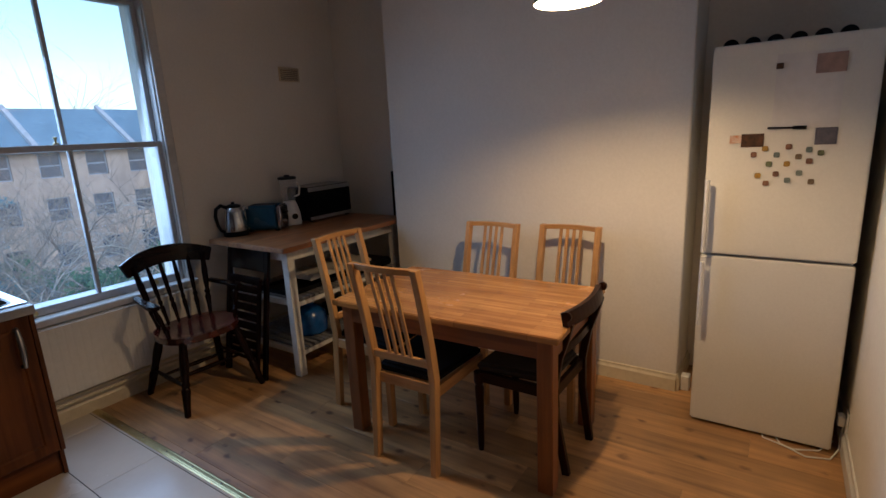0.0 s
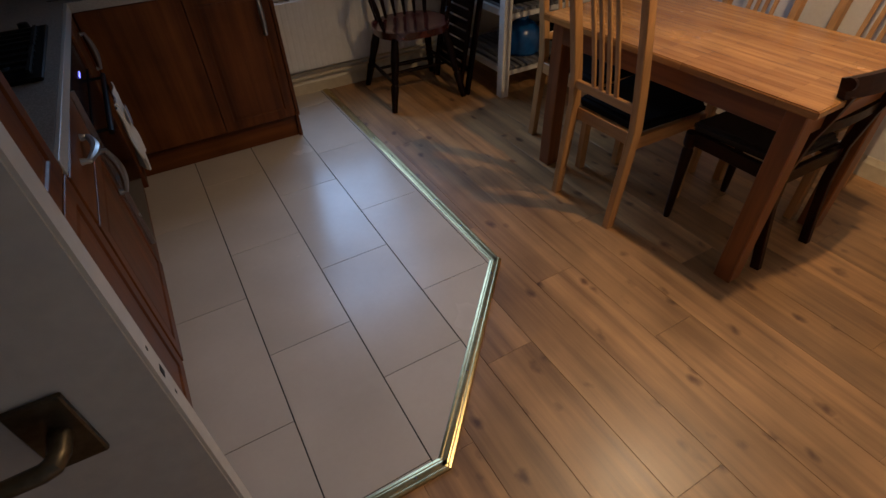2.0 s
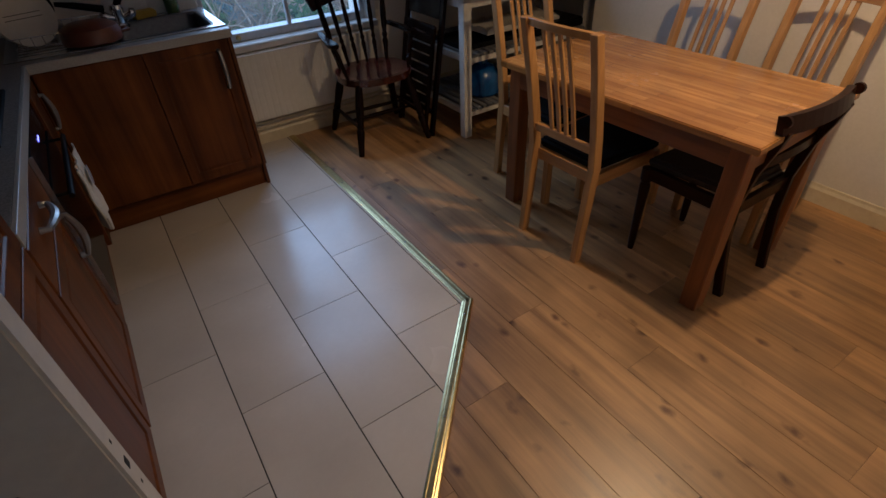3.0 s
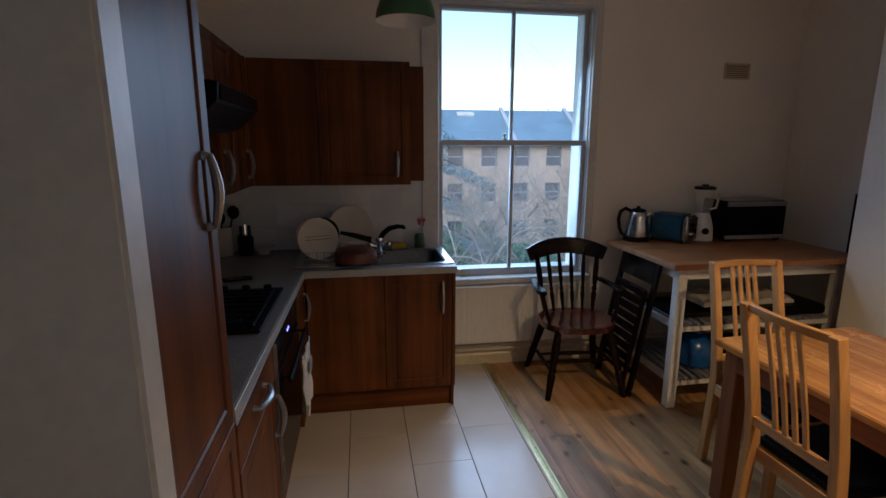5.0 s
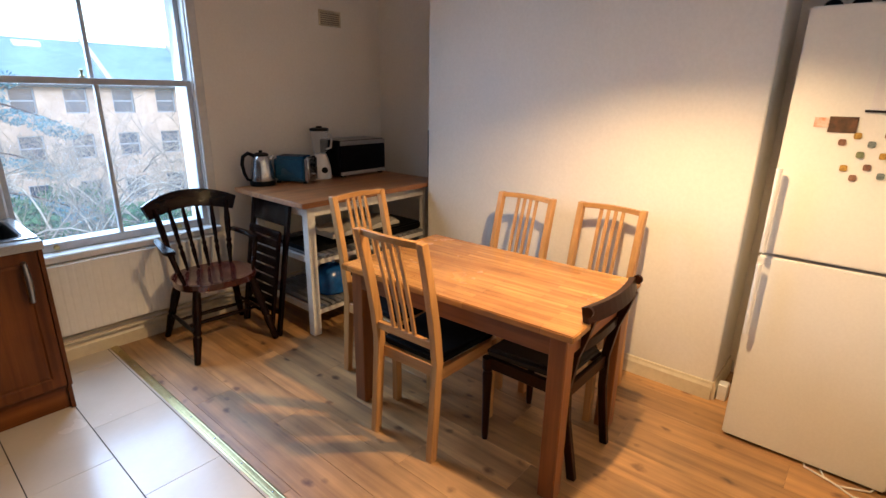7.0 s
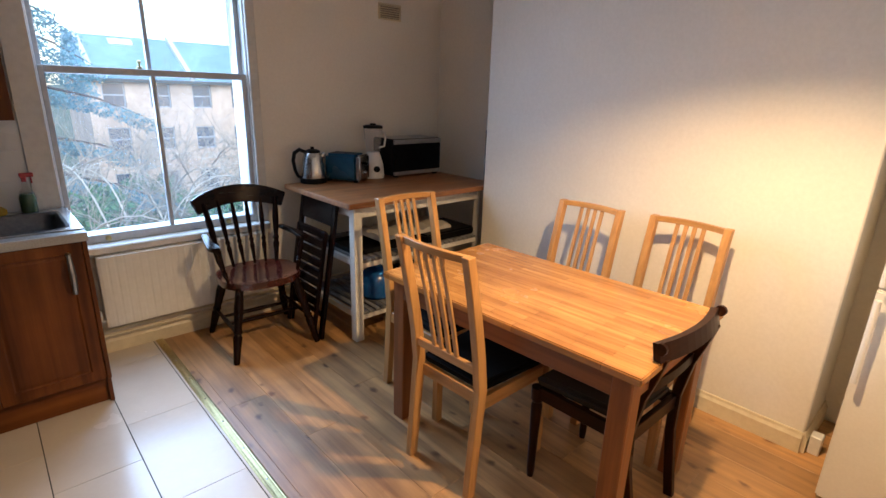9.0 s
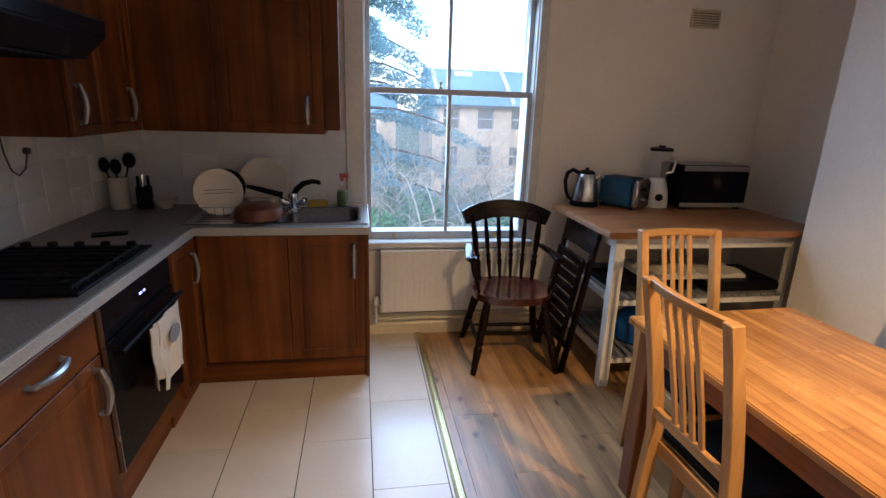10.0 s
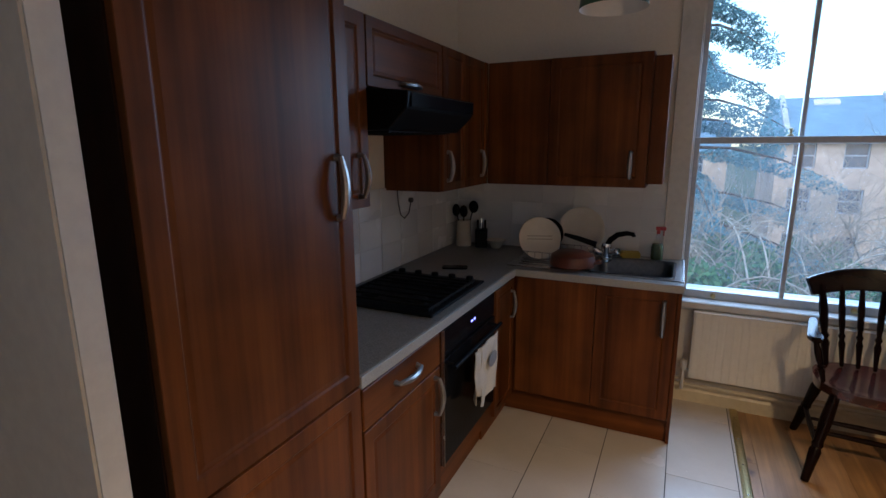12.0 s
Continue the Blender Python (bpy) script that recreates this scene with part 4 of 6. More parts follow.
ribbon(bm, [(u * 0.268, -0.295 + 0.065 * u * u, 0.870 - 0.052 * u * u) for u in US], [0.112 - 0.022 * abs(u) ** 3 for u in US], 0.028, (0, -0.25, 1))
part("top_rail", bm, DARK_OAK["x"], c, "broad curved top rail", bev=0.004)
for s in (-1, 1):
    arm = bmesh.new()
    slab(arm, [(s * 0.215, -0.23), (s * 0.25, -0.23), (s * 0.275, -0.05), (s * 0.29, 0.07), (s * 0.275, 0.115), (s * 0.235, 0.115), (s * 0.225, 0.06), (s * 0.235, -0.05)][::s], 0.632, 0.658)
    ao = part("arm", arm, DARK_OAK["y"], c, bev=0.006, smooth=True, seg=2)
    bm = bmesh.new()
    turned(bm, (s * 0.205, 0.09, 0.44), (s * 0.255, 0.07, 0.636), 0.013)
    part("arm_support", bm, DARK_OAK["z"], ao, smooth=True)

# ---- black folding chair, folded and leaning on the trolley ----
c = thing("folding_chair", pose(2.555, -0.42, 0, 0, 9.5, 0), "folded black wooden slatted chair leaning against the trolley", "chair")
for s in (-1, 1):
    bm = bmesh.new()
    beam(bm, (0, s * 0.20, 0), (0, s * 0.20, 0.88), 0.022, 0.042)
    part("stile", bm, DARK_OAK["z"], c, bev=0.004)
    bm = bmesh.new()
    beam(bm, (-0.035, s * 0.165, 0.01), (-0.03, s * 0.165, 0.68), 0.02, 0.032)
    part("leg", bm, DARK_OAK["z"], c, bev=0.004)
part("top_panel", boxes((-0.010, 0.010, -0.18, 0.18, 0.72, 0.875)), DARK_OAK["y"], c, bev=0.004)
for k in range(8):
    part("slat", boxes((-0.036, -0.020, -0.165, 0.165, 0.20 + k * 0.062, 0.25 + k * 0.062)), DARK_OAK["y"], c, bev=0.003)
part("rung", boxes((-0.012, 0.012, -0.18, 0.18, 0.14, 0.17)), DARK_OAK["y"], c, bev=0.003)


# ---- kitchen trolley ----
RX0, RX1, RY0, RY1 = 2.625, 3.885, -0.875, -0.085
tr = thing("kitchen_trolley", pose(0, 0, 0), "white painted kitchen island with a hardwood top and slatted shelves", "kitchen island")
part("top", boxes((RX0, RX1, RY0, RY1, 0.868, 0.90)), TROLLEY_TOP, tr, bev=0.004, seg=2)
for x in (RX0 + 0.105, RX1 - 0.105):
    for y in (RY0 + 0.10, RY1 - 0.10):
        part("leg", boxes((x - 0.028, x + 0.028, y - 0.028, y + 0.028, 0, 0.868)), WHITE_WOOD, tr, bev=0.003)
LXA, LXB, LYA, LYB = RX0 + 0.105, RX1 - 0.105, RY0 + 0.10, RY1 - 0.10
for y in (LYA, LYB):
    part("apron", boxes((LXA + 0.028, LXB - 0.028, y - 0.011, y + 0.011, 0.79, 0.868)), WHITE_WOOD, tr, bev=0.002)
for x in (LXA, LXB):
    part("apron", boxes((x - 0.011, x + 0.011, LYA + 0.028, LYB - 0.028, 0.79, 0.868)), WHITE_WOOD, tr, bev=0.002)
slat_me = None
for z in (0.185, 0.525):
    for y in (LYA, LYB):
        part("shelf_rail", boxes((LXA + 0.028, LXB - 0.028, y - 0.012, y + 0.012, z - 0.052, z - 0.019)), WHITE_WOOD, tr, bev=0.002)
    for x in (LXA, LXB):
        part("shelf_rail", boxes((x - 0.012, x + 0.012, LYA + 0.028, LYB - 0.028, z - 0.038, z)), WHITE_WOOD, tr, bev=0.002)
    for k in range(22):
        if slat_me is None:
            slat_me = mesh_of("shelf_slat", boxes((0, 0.036, LYA - 0.020, LYB + 0.020, -0.018, 0)), SLAT_SHADED, bev=0.002)
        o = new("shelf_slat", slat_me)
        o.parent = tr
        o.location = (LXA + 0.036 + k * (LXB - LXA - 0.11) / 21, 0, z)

# ---- fridge ----
FX, FY0, FY1, FH, FS = 3.39, -3.645, -3.05, 1.85, 0.90
fr = thing("fridge_freezer", pose(0, 0, 0), "tall white fridge freezer with bar handles", "fridge")
part("cabinet", boxes((FX + 0.065, 4.02, FY0 + 0.004, FY1 - 0.004, 0.02, FH - 0.004)), FRIDGE_WHITE, fr, bev=0.006)
part("gasket", boxes((FX + 0.055, FX + 0.065, FY0 + 0.012, FY1 - 0.012, 0.06, FH - 0.02)), GREY_GASKET, fr)
for z0, z1, h0, h1 in ((0.013, FS - 0.006, 0.55, 0.87), (FS + 0.006, FH, 0.92, 1.265)):
    d = part("door", boxes((FX, FX + 0.055, FY0, FY1, z0, z1)), FRIDGE_WHITE, fr, bev=0.007, seg=2)
    bm = bmesh.new()
    tube(bm, [(FX - 0.042, FY1 - 0.016, h0), (FX - 0.042, FY1 - 0.016, h1)], 0.011, 10)
    for z in (h0 + 0.025, h1 - 0.025):
        beam(bm, (FX, FY1 - 0.016, z), (FX - 0.045, FY1 - 0.016, z), 0.02, 0.03)
    part("handle", bm, WHITE_PLASTIC, d, "pale bar handle", smooth=True)
part("plinth", boxes((FX + 0.03, FX + 0.06, FY0 + 0.01, FY1 - 0.01, 0.0, 0.012)), BLACK_MATT, fr)


# ---- lamps ----
def pendant(m, label, lit):
    p = thing("pendant_lamp", m, label, "lamp", "enamel pendant lamps")
    outer = [(0.119, 0.0), (0.116, 0.03), (0.103, 0.07), (0.080, 0.105), (0.05, 0.125), (0.034, 0.135), (0.034, 0.175), (0.012, 0.185), (0.006, 0.20)]
    bm = bmesh.new()
    lathe(bm, outer, 32)
    part("shade", bm, GREEN_ENAMEL, p, "green enamel dome", smooth=True)
    bm = bmesh.new()
    lathe(bm, [(0.119, 0.0)] + [(r - 0.004, z - 0.003) for r, z in outer[1:5]] + [(0, 0.122)], 32)
    part("lining", bm, SHADE_INSIDE, p, "white enamel inside", smooth=True)
    bm = bmesh.new()
    lathe(bm, [(0.0, 0.1225), (0.016, 0.1215), (0.017, 0.105), (0.014, 0.094), (0.0, 0.093)], 12)
    part("bulb_holder", bm, WHITE_PLASTIC, p, smooth=True)
    b_ = bmesh.new()
    bmesh.ops.create_uvsphere(b_, u_segments=14, v_segments=8, radius=0.026, matrix=Matrix.Translation((0, 0, 0.072)))
    bo = part("bulb", b_, BULB_GLOW if lit else WHITE_PLASTIC, p, "glowing bulb" if lit else "", smooth=True)
    bo.visible_shadow = False
    bm = bmesh.new()
    tube(bm, [(0, 0, 0.19), (0, 0, TOP - m.translation.z)], 0.003, 6)
    part("cord", bm, WHITE_PLASTIC, p)
    bm = bmesh.new()
    h = TOP - m.translation.z
    lathe(bm, [(0, h - 0.05), (0.02, h - 0.05), (0.045, h - 0.012), (0.048, h), (0, h)], 20)
    part("ceiling_rose", bm, WHITE_PLASTIC, p, smooth=True)
    return p


pendant(pose(BULB[0], BULB[1], BULB[2] - 0.072), "lit enamel pendant lamp hanging over the dining table", True)
pendant(pose(1.13, -1.19, 2.02), "unlit green enamel pendant lamp hanging over the kitchen", False)

# ---- on the trolley ----
k_ = thing("kettle", pose(2.815, -0.135, 0.90, 0, 0, 165), "brushed steel electric kettle with a black handle", "kettle")
bm = bmesh.new()
lathe(bm, [(0, 0.034), (0.081, 0.034), (0.082, 0.04), (0.076, 0.10), (0.064, 0.17), (0.056, 0.195), (0.045, 0.205), (0, 0.208)], 28)
part("body", bm, STEEL, k_, smooth=True)
bm = bmesh.new()
lathe(bm, [(0, 0), (0.085, 0), (0.087, 0.012), (0.084, 0.034), (0, 0.034)], 28)
part("base", bm, BLACK_MATT, k_, smooth=True)
bm = bmesh.new()
lathe(bm, [(0.05, 0.2), (0.052, 0.212), (0.03, 0.222), (0.012, 0.224), (0.012, 0.238), (0, 0.24)], 20)
part("lid", bm, BLACK_MATT, k_, smooth=True)
bm = bmesh.new()
tube(bm, [(0.05, 0, 0.205), (0.085, 0, 0.222), (0.118, 0, 0.20), (0.128, 0, 0.15), (0.118, 0, 0.085), (0.10, 0, 0.045), (0.078, 0, 0.035)], [0.012, 0.013, 0.013, 0.012, 0.011, 0.010, 0.009], 10)
part("handle", bm, BLACK_MATT, k_, smooth=True)
bm = bmesh.new()
tube(bm, [(-0.05, 0, 0.165), (-0.082, 0, 0.195)], [0.022, 0.012], 10)
part("spout", bm, STEEL, k_, smooth=True)

to = thing("toaster", pose(3.05, -0.175, 0.90, 0, 0, -58), "teal blue toaster with steel end panels", "toaster")
part("body", boxes((-0.125, 0.118, -0.085, 0.085, 0.012, 0.19)), TEAL_ENAMEL, to, bev=0.022, smooth=True, seg=4)
ep = part("end_panel", boxes((0.105, 0.142, -0.08, 0.08, 0.01, 0.185)), STEEL, to, "brushed steel end panel", bev=0.012, smooth=True, seg=3)
part("lever", boxes((0.142, 0.165, -0.018, 0.018, 0.12, 0.135)), BLACK_MATT, ep, bev=0.004)
bm = bmesh.new()
lathe(bm, [(0, 0), (0.017, 0), (0.015, 0.014), (0, 0.016)], 14)
bmesh.ops.rotate(bm, verts=bm.verts, cent=(0, 0, 0), matrix=Matrix.Rotation(radians(90), 3, "Y"))
bmesh.ops.translate(bm, verts=bm.verts, vec=(0.142, 0.0, 0.06))
part("knob", bm, STEEL, ep, smooth=True)
for y in (-0.032, 0.032):
    part("slot", boxes((-0.095, 0.095, y - 0.013, y + 0.013, 0.186, 0.1915)), BLACK_MATT, to)
for x in (-0.1, 0.1):
    for y in (-0.06, 0.06):
        part("foot", boxes((x - 0.012, x + 0.012, y - 0.012, y + 0.012, 0, 0.014)), BLACK_MATT, to)

bl = thing("blender", pose(3.285, -0.165, 0.90, 0, 0, -15) @ Matrix.Diagonal((0.94, 0.94, 0.89, 1)), "white blender with a clear jug and dark lid", "blender")
bm = bmesh.new()
lathe(bm, [(0, 0), (0.082, 0), (0.084, 0.02), (0.078, 0.10), (0.062, 0.165), (0.05, 0.195), (0.048, 0.205), (0, 0.205)], 24)
part("base", bm, WHITE_PLASTIC, bl, smooth=True)
bm = bmesh.new()
lathe(bm, [(0, 0), (0.026, 0), (0.025, 0.012), (0.014, 0.016), (0.012, 0.028), (0, 0.03)], 20)
bmesh.ops.rotate(bm, verts=bm.verts, cent=(0, 0, 0), matrix=Matrix.Rotation(radians(82), 3, "X"))
bmesh.ops.translate(bm, verts=bm.verts, vec=(0.0, -0.072, 0.075))
part("dial", bm, BLACK_MATT, bl, smooth=True)
bm = bmesh.new()
lathe(bm, [(0.048, 0.205), (0.054, 0.22), (0.063, 0.30), (0.072, 0.395)], 24)
j_ = part("jug", bm, JUG, bl, "clear plastic jug", smooth=True)
bm = bmesh.new()
lathe(bm, [(0, 0.395), (0.074, 0.395), (0.075, 0.412), (0.058, 0.418), (0.024, 0.42), (0.022, 0.432), (0, 0.432)], 24)
part("lid", bm, BLACK_MATT, j_, "dark lid", smooth=True)
bm = bmesh.new()
tube(bm, [(0.058, 0, 0.37), (0.095, 0, 0.36), (0.10, 0, 0.31), (0.09, 0, 0.25), (0.05, 0, 0.24)], 0.008, 8)
part("jug_handle", bm, WHITE_PLASTIC, j_, smooth=True)

mo = thing("mini_oven", pose(3.385, -0.05, 0.90, 0, 0, 0), "black mini oven with silver trim on the trolley", "oven")
part("body", boxes((0, 0.46, -0.215, 0.03, 0.012, 0.275)), BLACK_MATT, mo, bev=0.008, seg=2)
part("top_trim", boxes((0.006, 0.454, -0.232, -0.214, 0.24, 0.272)), SILVER, mo, "silver top trim", bev=0.003)
part("bottom_trim", boxes((0.006, 0.454, -0.232, -0.214, 0.014, 0.04)), SILVER, mo, "silver bottom trim", bev=0.003)
part("top_panel", boxes((0.012, 0.448, -0.208, 0.02, 0.2755, 0.2785)), SILVER, mo, "grey metal top panel", bev=0.001)
part("glass_door", boxes((0.006, 0.454, -0.229, -0.214, 0.042, 0.238)), BLACK_GLOSS, mo, "black glass door", bev=0.003)
for x in (0.04, 0.42):
    for y in (-0.2, 0.0):
        part("foot", boxes((x - 0.015, x + 0.015, y - 0.015, y + 0.015, 0, 0.014)), BLACK_MATT, mo)

# ---- on the trolley's shelves ----
bm = bmesh.new()
lathe(bm, [(0, 0), (0.10, 0), (0.118, 0.02), (0.122, 0.09), (0.112, 0.15), (0.07, 0.19), (0.032, 0.21), (0.03, 0.235), (0, 0.238)], 28)
solid("water_container", bm, BLUE_PLASTIC, "round blue plastic container on the low shelf", "container", pose(3.00, -0.60, 0.183), smooth=True)
bm = boxes((0, 0.50, -0.34, 0, 0, 0.008), (0, 0.50, -0.34, -0.332, 0.008, 0.03), (0, 0.50, -0.008, 0, 0.008, 0.03), (0, 0.008, -0.332, -0.008, 0.008, 0.03), (0.492, 0.50, -0.332, -0.008, 0.008, 0.03))
solid("baking_tray", bm, CAST_IRON, "black baking tray on the upper shelf", "tray", pose(2.78, -0.36, 0.523), bev=0.002)
bm = boxes((0, 0.46, -0.34, 0, 0, 0.06))
solid("roasting_tin", bm, BLACK_MATT, "black lidded roasting tin on the upper shelf", "tin", pose(3.30, -0.42, 0.523), bev=0.012, seg=2)
bm = bmesh.new()
n = 14
grid = [[bm.verts.new((0.62 * i / n, -0.28 * j / 6, 0.03 + 0.02 * math.sin(i * 0.9 + j) * math.sin(j * 1.1) + 0.012 * math.sin(i * 2.1))) for j in range(7)] for i in range(n + 1)]
for i in range(n):
    for j in range(6):
        bm.faces.new((grid[i][j], grid[i + 1][j], grid[i + 1][j + 1], grid[i][j + 1]))
r = bmesh.ops.extrude_face_region(bm, geom=list(bm.faces))
for v in r["geom"]:
    if isinstance(v, bmesh.types.BMVert):
        v.co.z = v.co.z * 0.05
solid("folded_cloth", bm, CREAM_CLOTH, "crumpled cream cloth lying on the tins", "cloth", pose(2.96, -0.42, 0.585), smooth=True)
bm = boxes((0, 0.34, -0.26, 0, 0, 0.10))
solid("storage_box", bm, BLACK_MATT, "low black storage box on the low shelf", "box", pose(3.28, -0.40, 0.183), bev=0.01, seg=2)

bm = boxes((3.895, 3.92, -0.90, -0.70, 0, 1.26))
solid("wooden_board", bm, DARK_OAK["z"], "dark brown board standing between the kitchen island and the wall", "board", bev=0.003)

# ---- by the sink ----
tp = thing("kitchen_tap", pose(1.04, -0.235, 0.886), "chrome mixer tap with a dark spout", "tap")
bm = bmesh.new()
lathe(bm, [(0, 0), (0.036, 0), (0.036, 0.012), (0.029, 0.02), (0.027, 0.07), (0.031, 0.08), (0.026, 0.10), (0, 0.108)], 18)
part("body", bm, CHROME, tp, smooth=True)
bm = bmesh.new()
tube(bm, [(0.0, 0, 0.085), (0.022, -0.008, 0.125), (0.06, -0.02, 0.158), (0.11, -0.036, 0.172), (0.145, -0.048, 0.170), (0.149, -0.049, 0.156)], [0.016, 0.017, 0.016, 0.014, 0.012, 0.011], 12)
part("spout", bm, BLACK_GLOSS, tp, "dark curved spout", smooth=True)
for s in (-1, 1):
    bm = bmesh.new()
    tube(bm, [(s * 0.015, 0, 0.042), (s * 0.045, -0.008, 0.05), (s * 0.062, -0.012, 0.062), (s * 0.072, -0.016, 0.064)], [0.016, 0.020, 0.022, 0.015], 12)
    part("lever", bm, CHROME, tp, smooth=True)

rk = thing("dish_rack", pose(0.62, -0.27, 0.886, 0, 0, 0), "wire dish rack on the drainer", "dish rack")
bm = bmesh.new()
for z, e in ((0.012, 0.0), (0.055, 0.006)):
    tube(bm, [(-0.02 - e, -0.15 - e, z), (0.36 + e, -0.15 - e, z), (0.36 + e, 0.13 + e, z), (-0.02 - e, 0.13 + e, z), (-0.02 - e, -0.15 - e, z)], 0.002, 6)
part("rim_wire", bm, CHROME, rk)
for k in range(9):
    bm = bmesh.new()
    x = 0.01 + k * 0.042
    tube(bm, [(x, -0.156, 0.055), (x, -0.15, 0.012), (x, 0.13, 0.012), (x, 0.136, 0.055)], 0.0015, 5)
    part("wire", bm, CHROME, rk)


def plate(m, r, label, mat):
    bm = bmesh.new()
    lathe(bm, [(0, 0.004), (r * 0.62, 0.004), (r * 0.7, 0.010), (r, 0.02), (r * 0.99, 0.025), (r * 0.68, 0.016), (r * 0.6, 0.010), (0, 0.009)], 36)
    return solid("plate", bm, mat, label, "plate", m, smooth=True, group="plates in the rack")


pl = plate(pose(0.675, -0.34, 1.006, 76, 0, 20), 0.121, "round cream plate with two brown lines standing in the dish rack", CERAMIC)
part("printed_line", boxes((-0.082, 0.082, 0.012, 0.0145, 0.0092, 0.0104), (-0.082, 0.082, -0.006, -0.0035, 0.0092, 0.0104)), OLIVE_CLOTH, pl, "thin brown printed lines")
plate(pose(0.655, -0.29, 1.004, 76, 0, 20), 0.119, "round cream plate standing behind the first", CERAMIC)
bm = bmesh.new()
lathe(bm, [(0, 0), (0.125, 0), (0.14, 0.006), (0.142, 0.01), (0.13, 0.012), (0.12, 0.008), (0, 0.008)], 36)
solid("serving_plate", bm, CERAMIC, "large pale plate leaning on the wall tiles", "plate", pose(0.86, -0.055, 1.025, 80, 0, 8), smooth=True)
fp = thing("frying_pan", pose(0.70, -0.265, 1.022, 78, 0, 14), "dark frying pan standing in the dish rack", "pan")
bm = bmesh.new()
lathe(bm, [(0, 0), (0.078, 0), (0.095, 0.03), (0.092, 0.031), (0.076, 0.006), (0, 0.006)], 32)
part("bowl", bm, CAST_IRON, fp, smooth=True)
bm = bmesh.new()
tube(bm, [(0.10, 0.0, 0.03), (0.17, -0.02, 0.045), (0.28, -0.055, 0.05)], [0.010, 0.015, 0.017], 10)
part("handle", bm, BLACK_MATT, fp, "black handle", smooth=True)
cs = thing("casserole", pose(0.895, -0.475, 0.8945) @ Matrix.Scale(0.88, 4), "reddish brown round casserole upside down on the drainer", "casserole")
bm = bmesh.new()
lathe(bm, [(0.128, 0), (0.138, 0.008), (0.138, 0.04), (0.128, 0.07), (0.095, 0.088), (0, 0.093)], 32)
part("body", bm, TERRACOTTA, cs, smooth=True)
bm = bmesh.new()
tube(bm, [(0.12, 0.05, 0.03), (0.165, 0.06, 0.03), (0.17, 0.0, 0.03), (0.125, -0.03, 0.03)], 0.009, 8)
part("handle", bm, TERRACOTTA, cs, smooth=True)
sb_ = thing("soap_bottle", pose(1.305, -0.085, 0.886), "clear spray bottle of green soap with a red cap", "bottle")
bm = bmesh.new()
lathe(bm, [(0, 0), (0.034, 0), (0.036, 0.01), (0.036, 0.075), (0.028, 0.10), (0.014, 0.12), (0.013, 0.15), (0, 0.15)], 20)
part("bottle", bm, BOTTLE, sb_, smooth=True)
bm = bmesh.new()
lathe(bm, [(0, 0.003), (0.031, 0.003), (0.033, 0.01), (0.033, 0.072), (0.027, 0.092), (0, 0.092)], 20)
part("liquid", bm, GREEN_LIQUID, sb_, "green liquid", smooth=True)
bm = boxes((-0.01, 0.01, -0.012, 0.012, 0.15, 0.175), (-0.015, 0.04, -0.009, 0.009, 0.172, 0.192), (0.025, 0.032, -0.005, 0.005, 0.14, 0.172))
part("cap", bm, RED_PLASTIC, sb_, "red trigger cap", bev=0.003)
solid("sponge", boxes((-0.055, 0.055, -0.035, 0.035, 0, 0.035)), YELLOW, "yellow washing-up sponge behind the sink", "sponge", pose(1.16, -0.095, 0.886, 0, 0, 12), bev=0.006, seg=2)

up = thing("utensil_pot", pose(0.10, -0.12, 0.88), "white pot holding black cooking utensils", "pot")
bm = bmesh.new()
lathe(bm, [(0, 0), (0.05, 0), (0.052, 0.01), (0.047, 0.16), (0.05, 0.172), (0.045, 0.172), (0.042, 0.02), (0, 0.015)], 24)
part("pot", bm, CERAMIC, up, smooth=True)
for a, L, w_ in ((0.2, 0.30, 0.035), (2.0, 0.26, 0.03), (4.1, 0.28, 0.028)):
    bm = bmesh.new()
    d = Vector((math.cos(a) * 0.25, math.sin(a) * 0.25, 1)).normalized()
    tube(bm, [d * 0.03, d * (L - 0.06)], 0.005, 8)
    bmesh.ops.create_uvsphere(bm, u_segments=12, v_segments=8, radius=1.0, matrix=Matrix.Translation(d * (L - 0.03)) @ Matrix.Diagonal((w_, w_ * 0.6, 0.042, 1)))
    part("utensil", bm, BLACK_MATT, up, "black cooking spoon", smooth=True)
kb = thing("knife_block", pose(0.225, -0.115, 0.88, 0, 0, 20), "small black knife block beside the utensil pot", "knife block")
part("block", boxes((-0.04, 0.04, -0.05, 0.05, 0, 0.12)), BLACK_MATT, kb, bev=0.006)
for k in range(3):
    part("knife_handle", boxes((-0.032 + k * 0.024, -0.016 + k * 0.024, -0.02, 0.01, 0.12, 0.18 + 0.012 * (k % 2))), BLACK_GLOSS if k != 1 else CHROME, kb, bev=0.003)
bm = bmesh.new()
lathe(bm, [(0, 0), (0.03, 0), (0.035, 0.01), (0.065, 0.055), (0.06, 0.056), (0.03, 0.014), (0, 0.012)], 24)
solid("small_bowl", bm, CERAMIC, "small white bowl in the corner", "bowl", pose(0.33, -0.12, 0.88), smooth=True)
solid("phone", boxes((-0.035, 0.035, -0.07, 0.07, 0, 0.009)), BLACK_GLOSS, "dark flat gadget lying behind the hob", "gadget", pose(0.31, -0.74, 0.88, 0, 0, -70), bev=0.004, seg=2)

# towel over the oven rail
tw = thing("tea_towel", pose(0, 0, 0), "cream tea towel with a grey print over the oven rail", "towel")


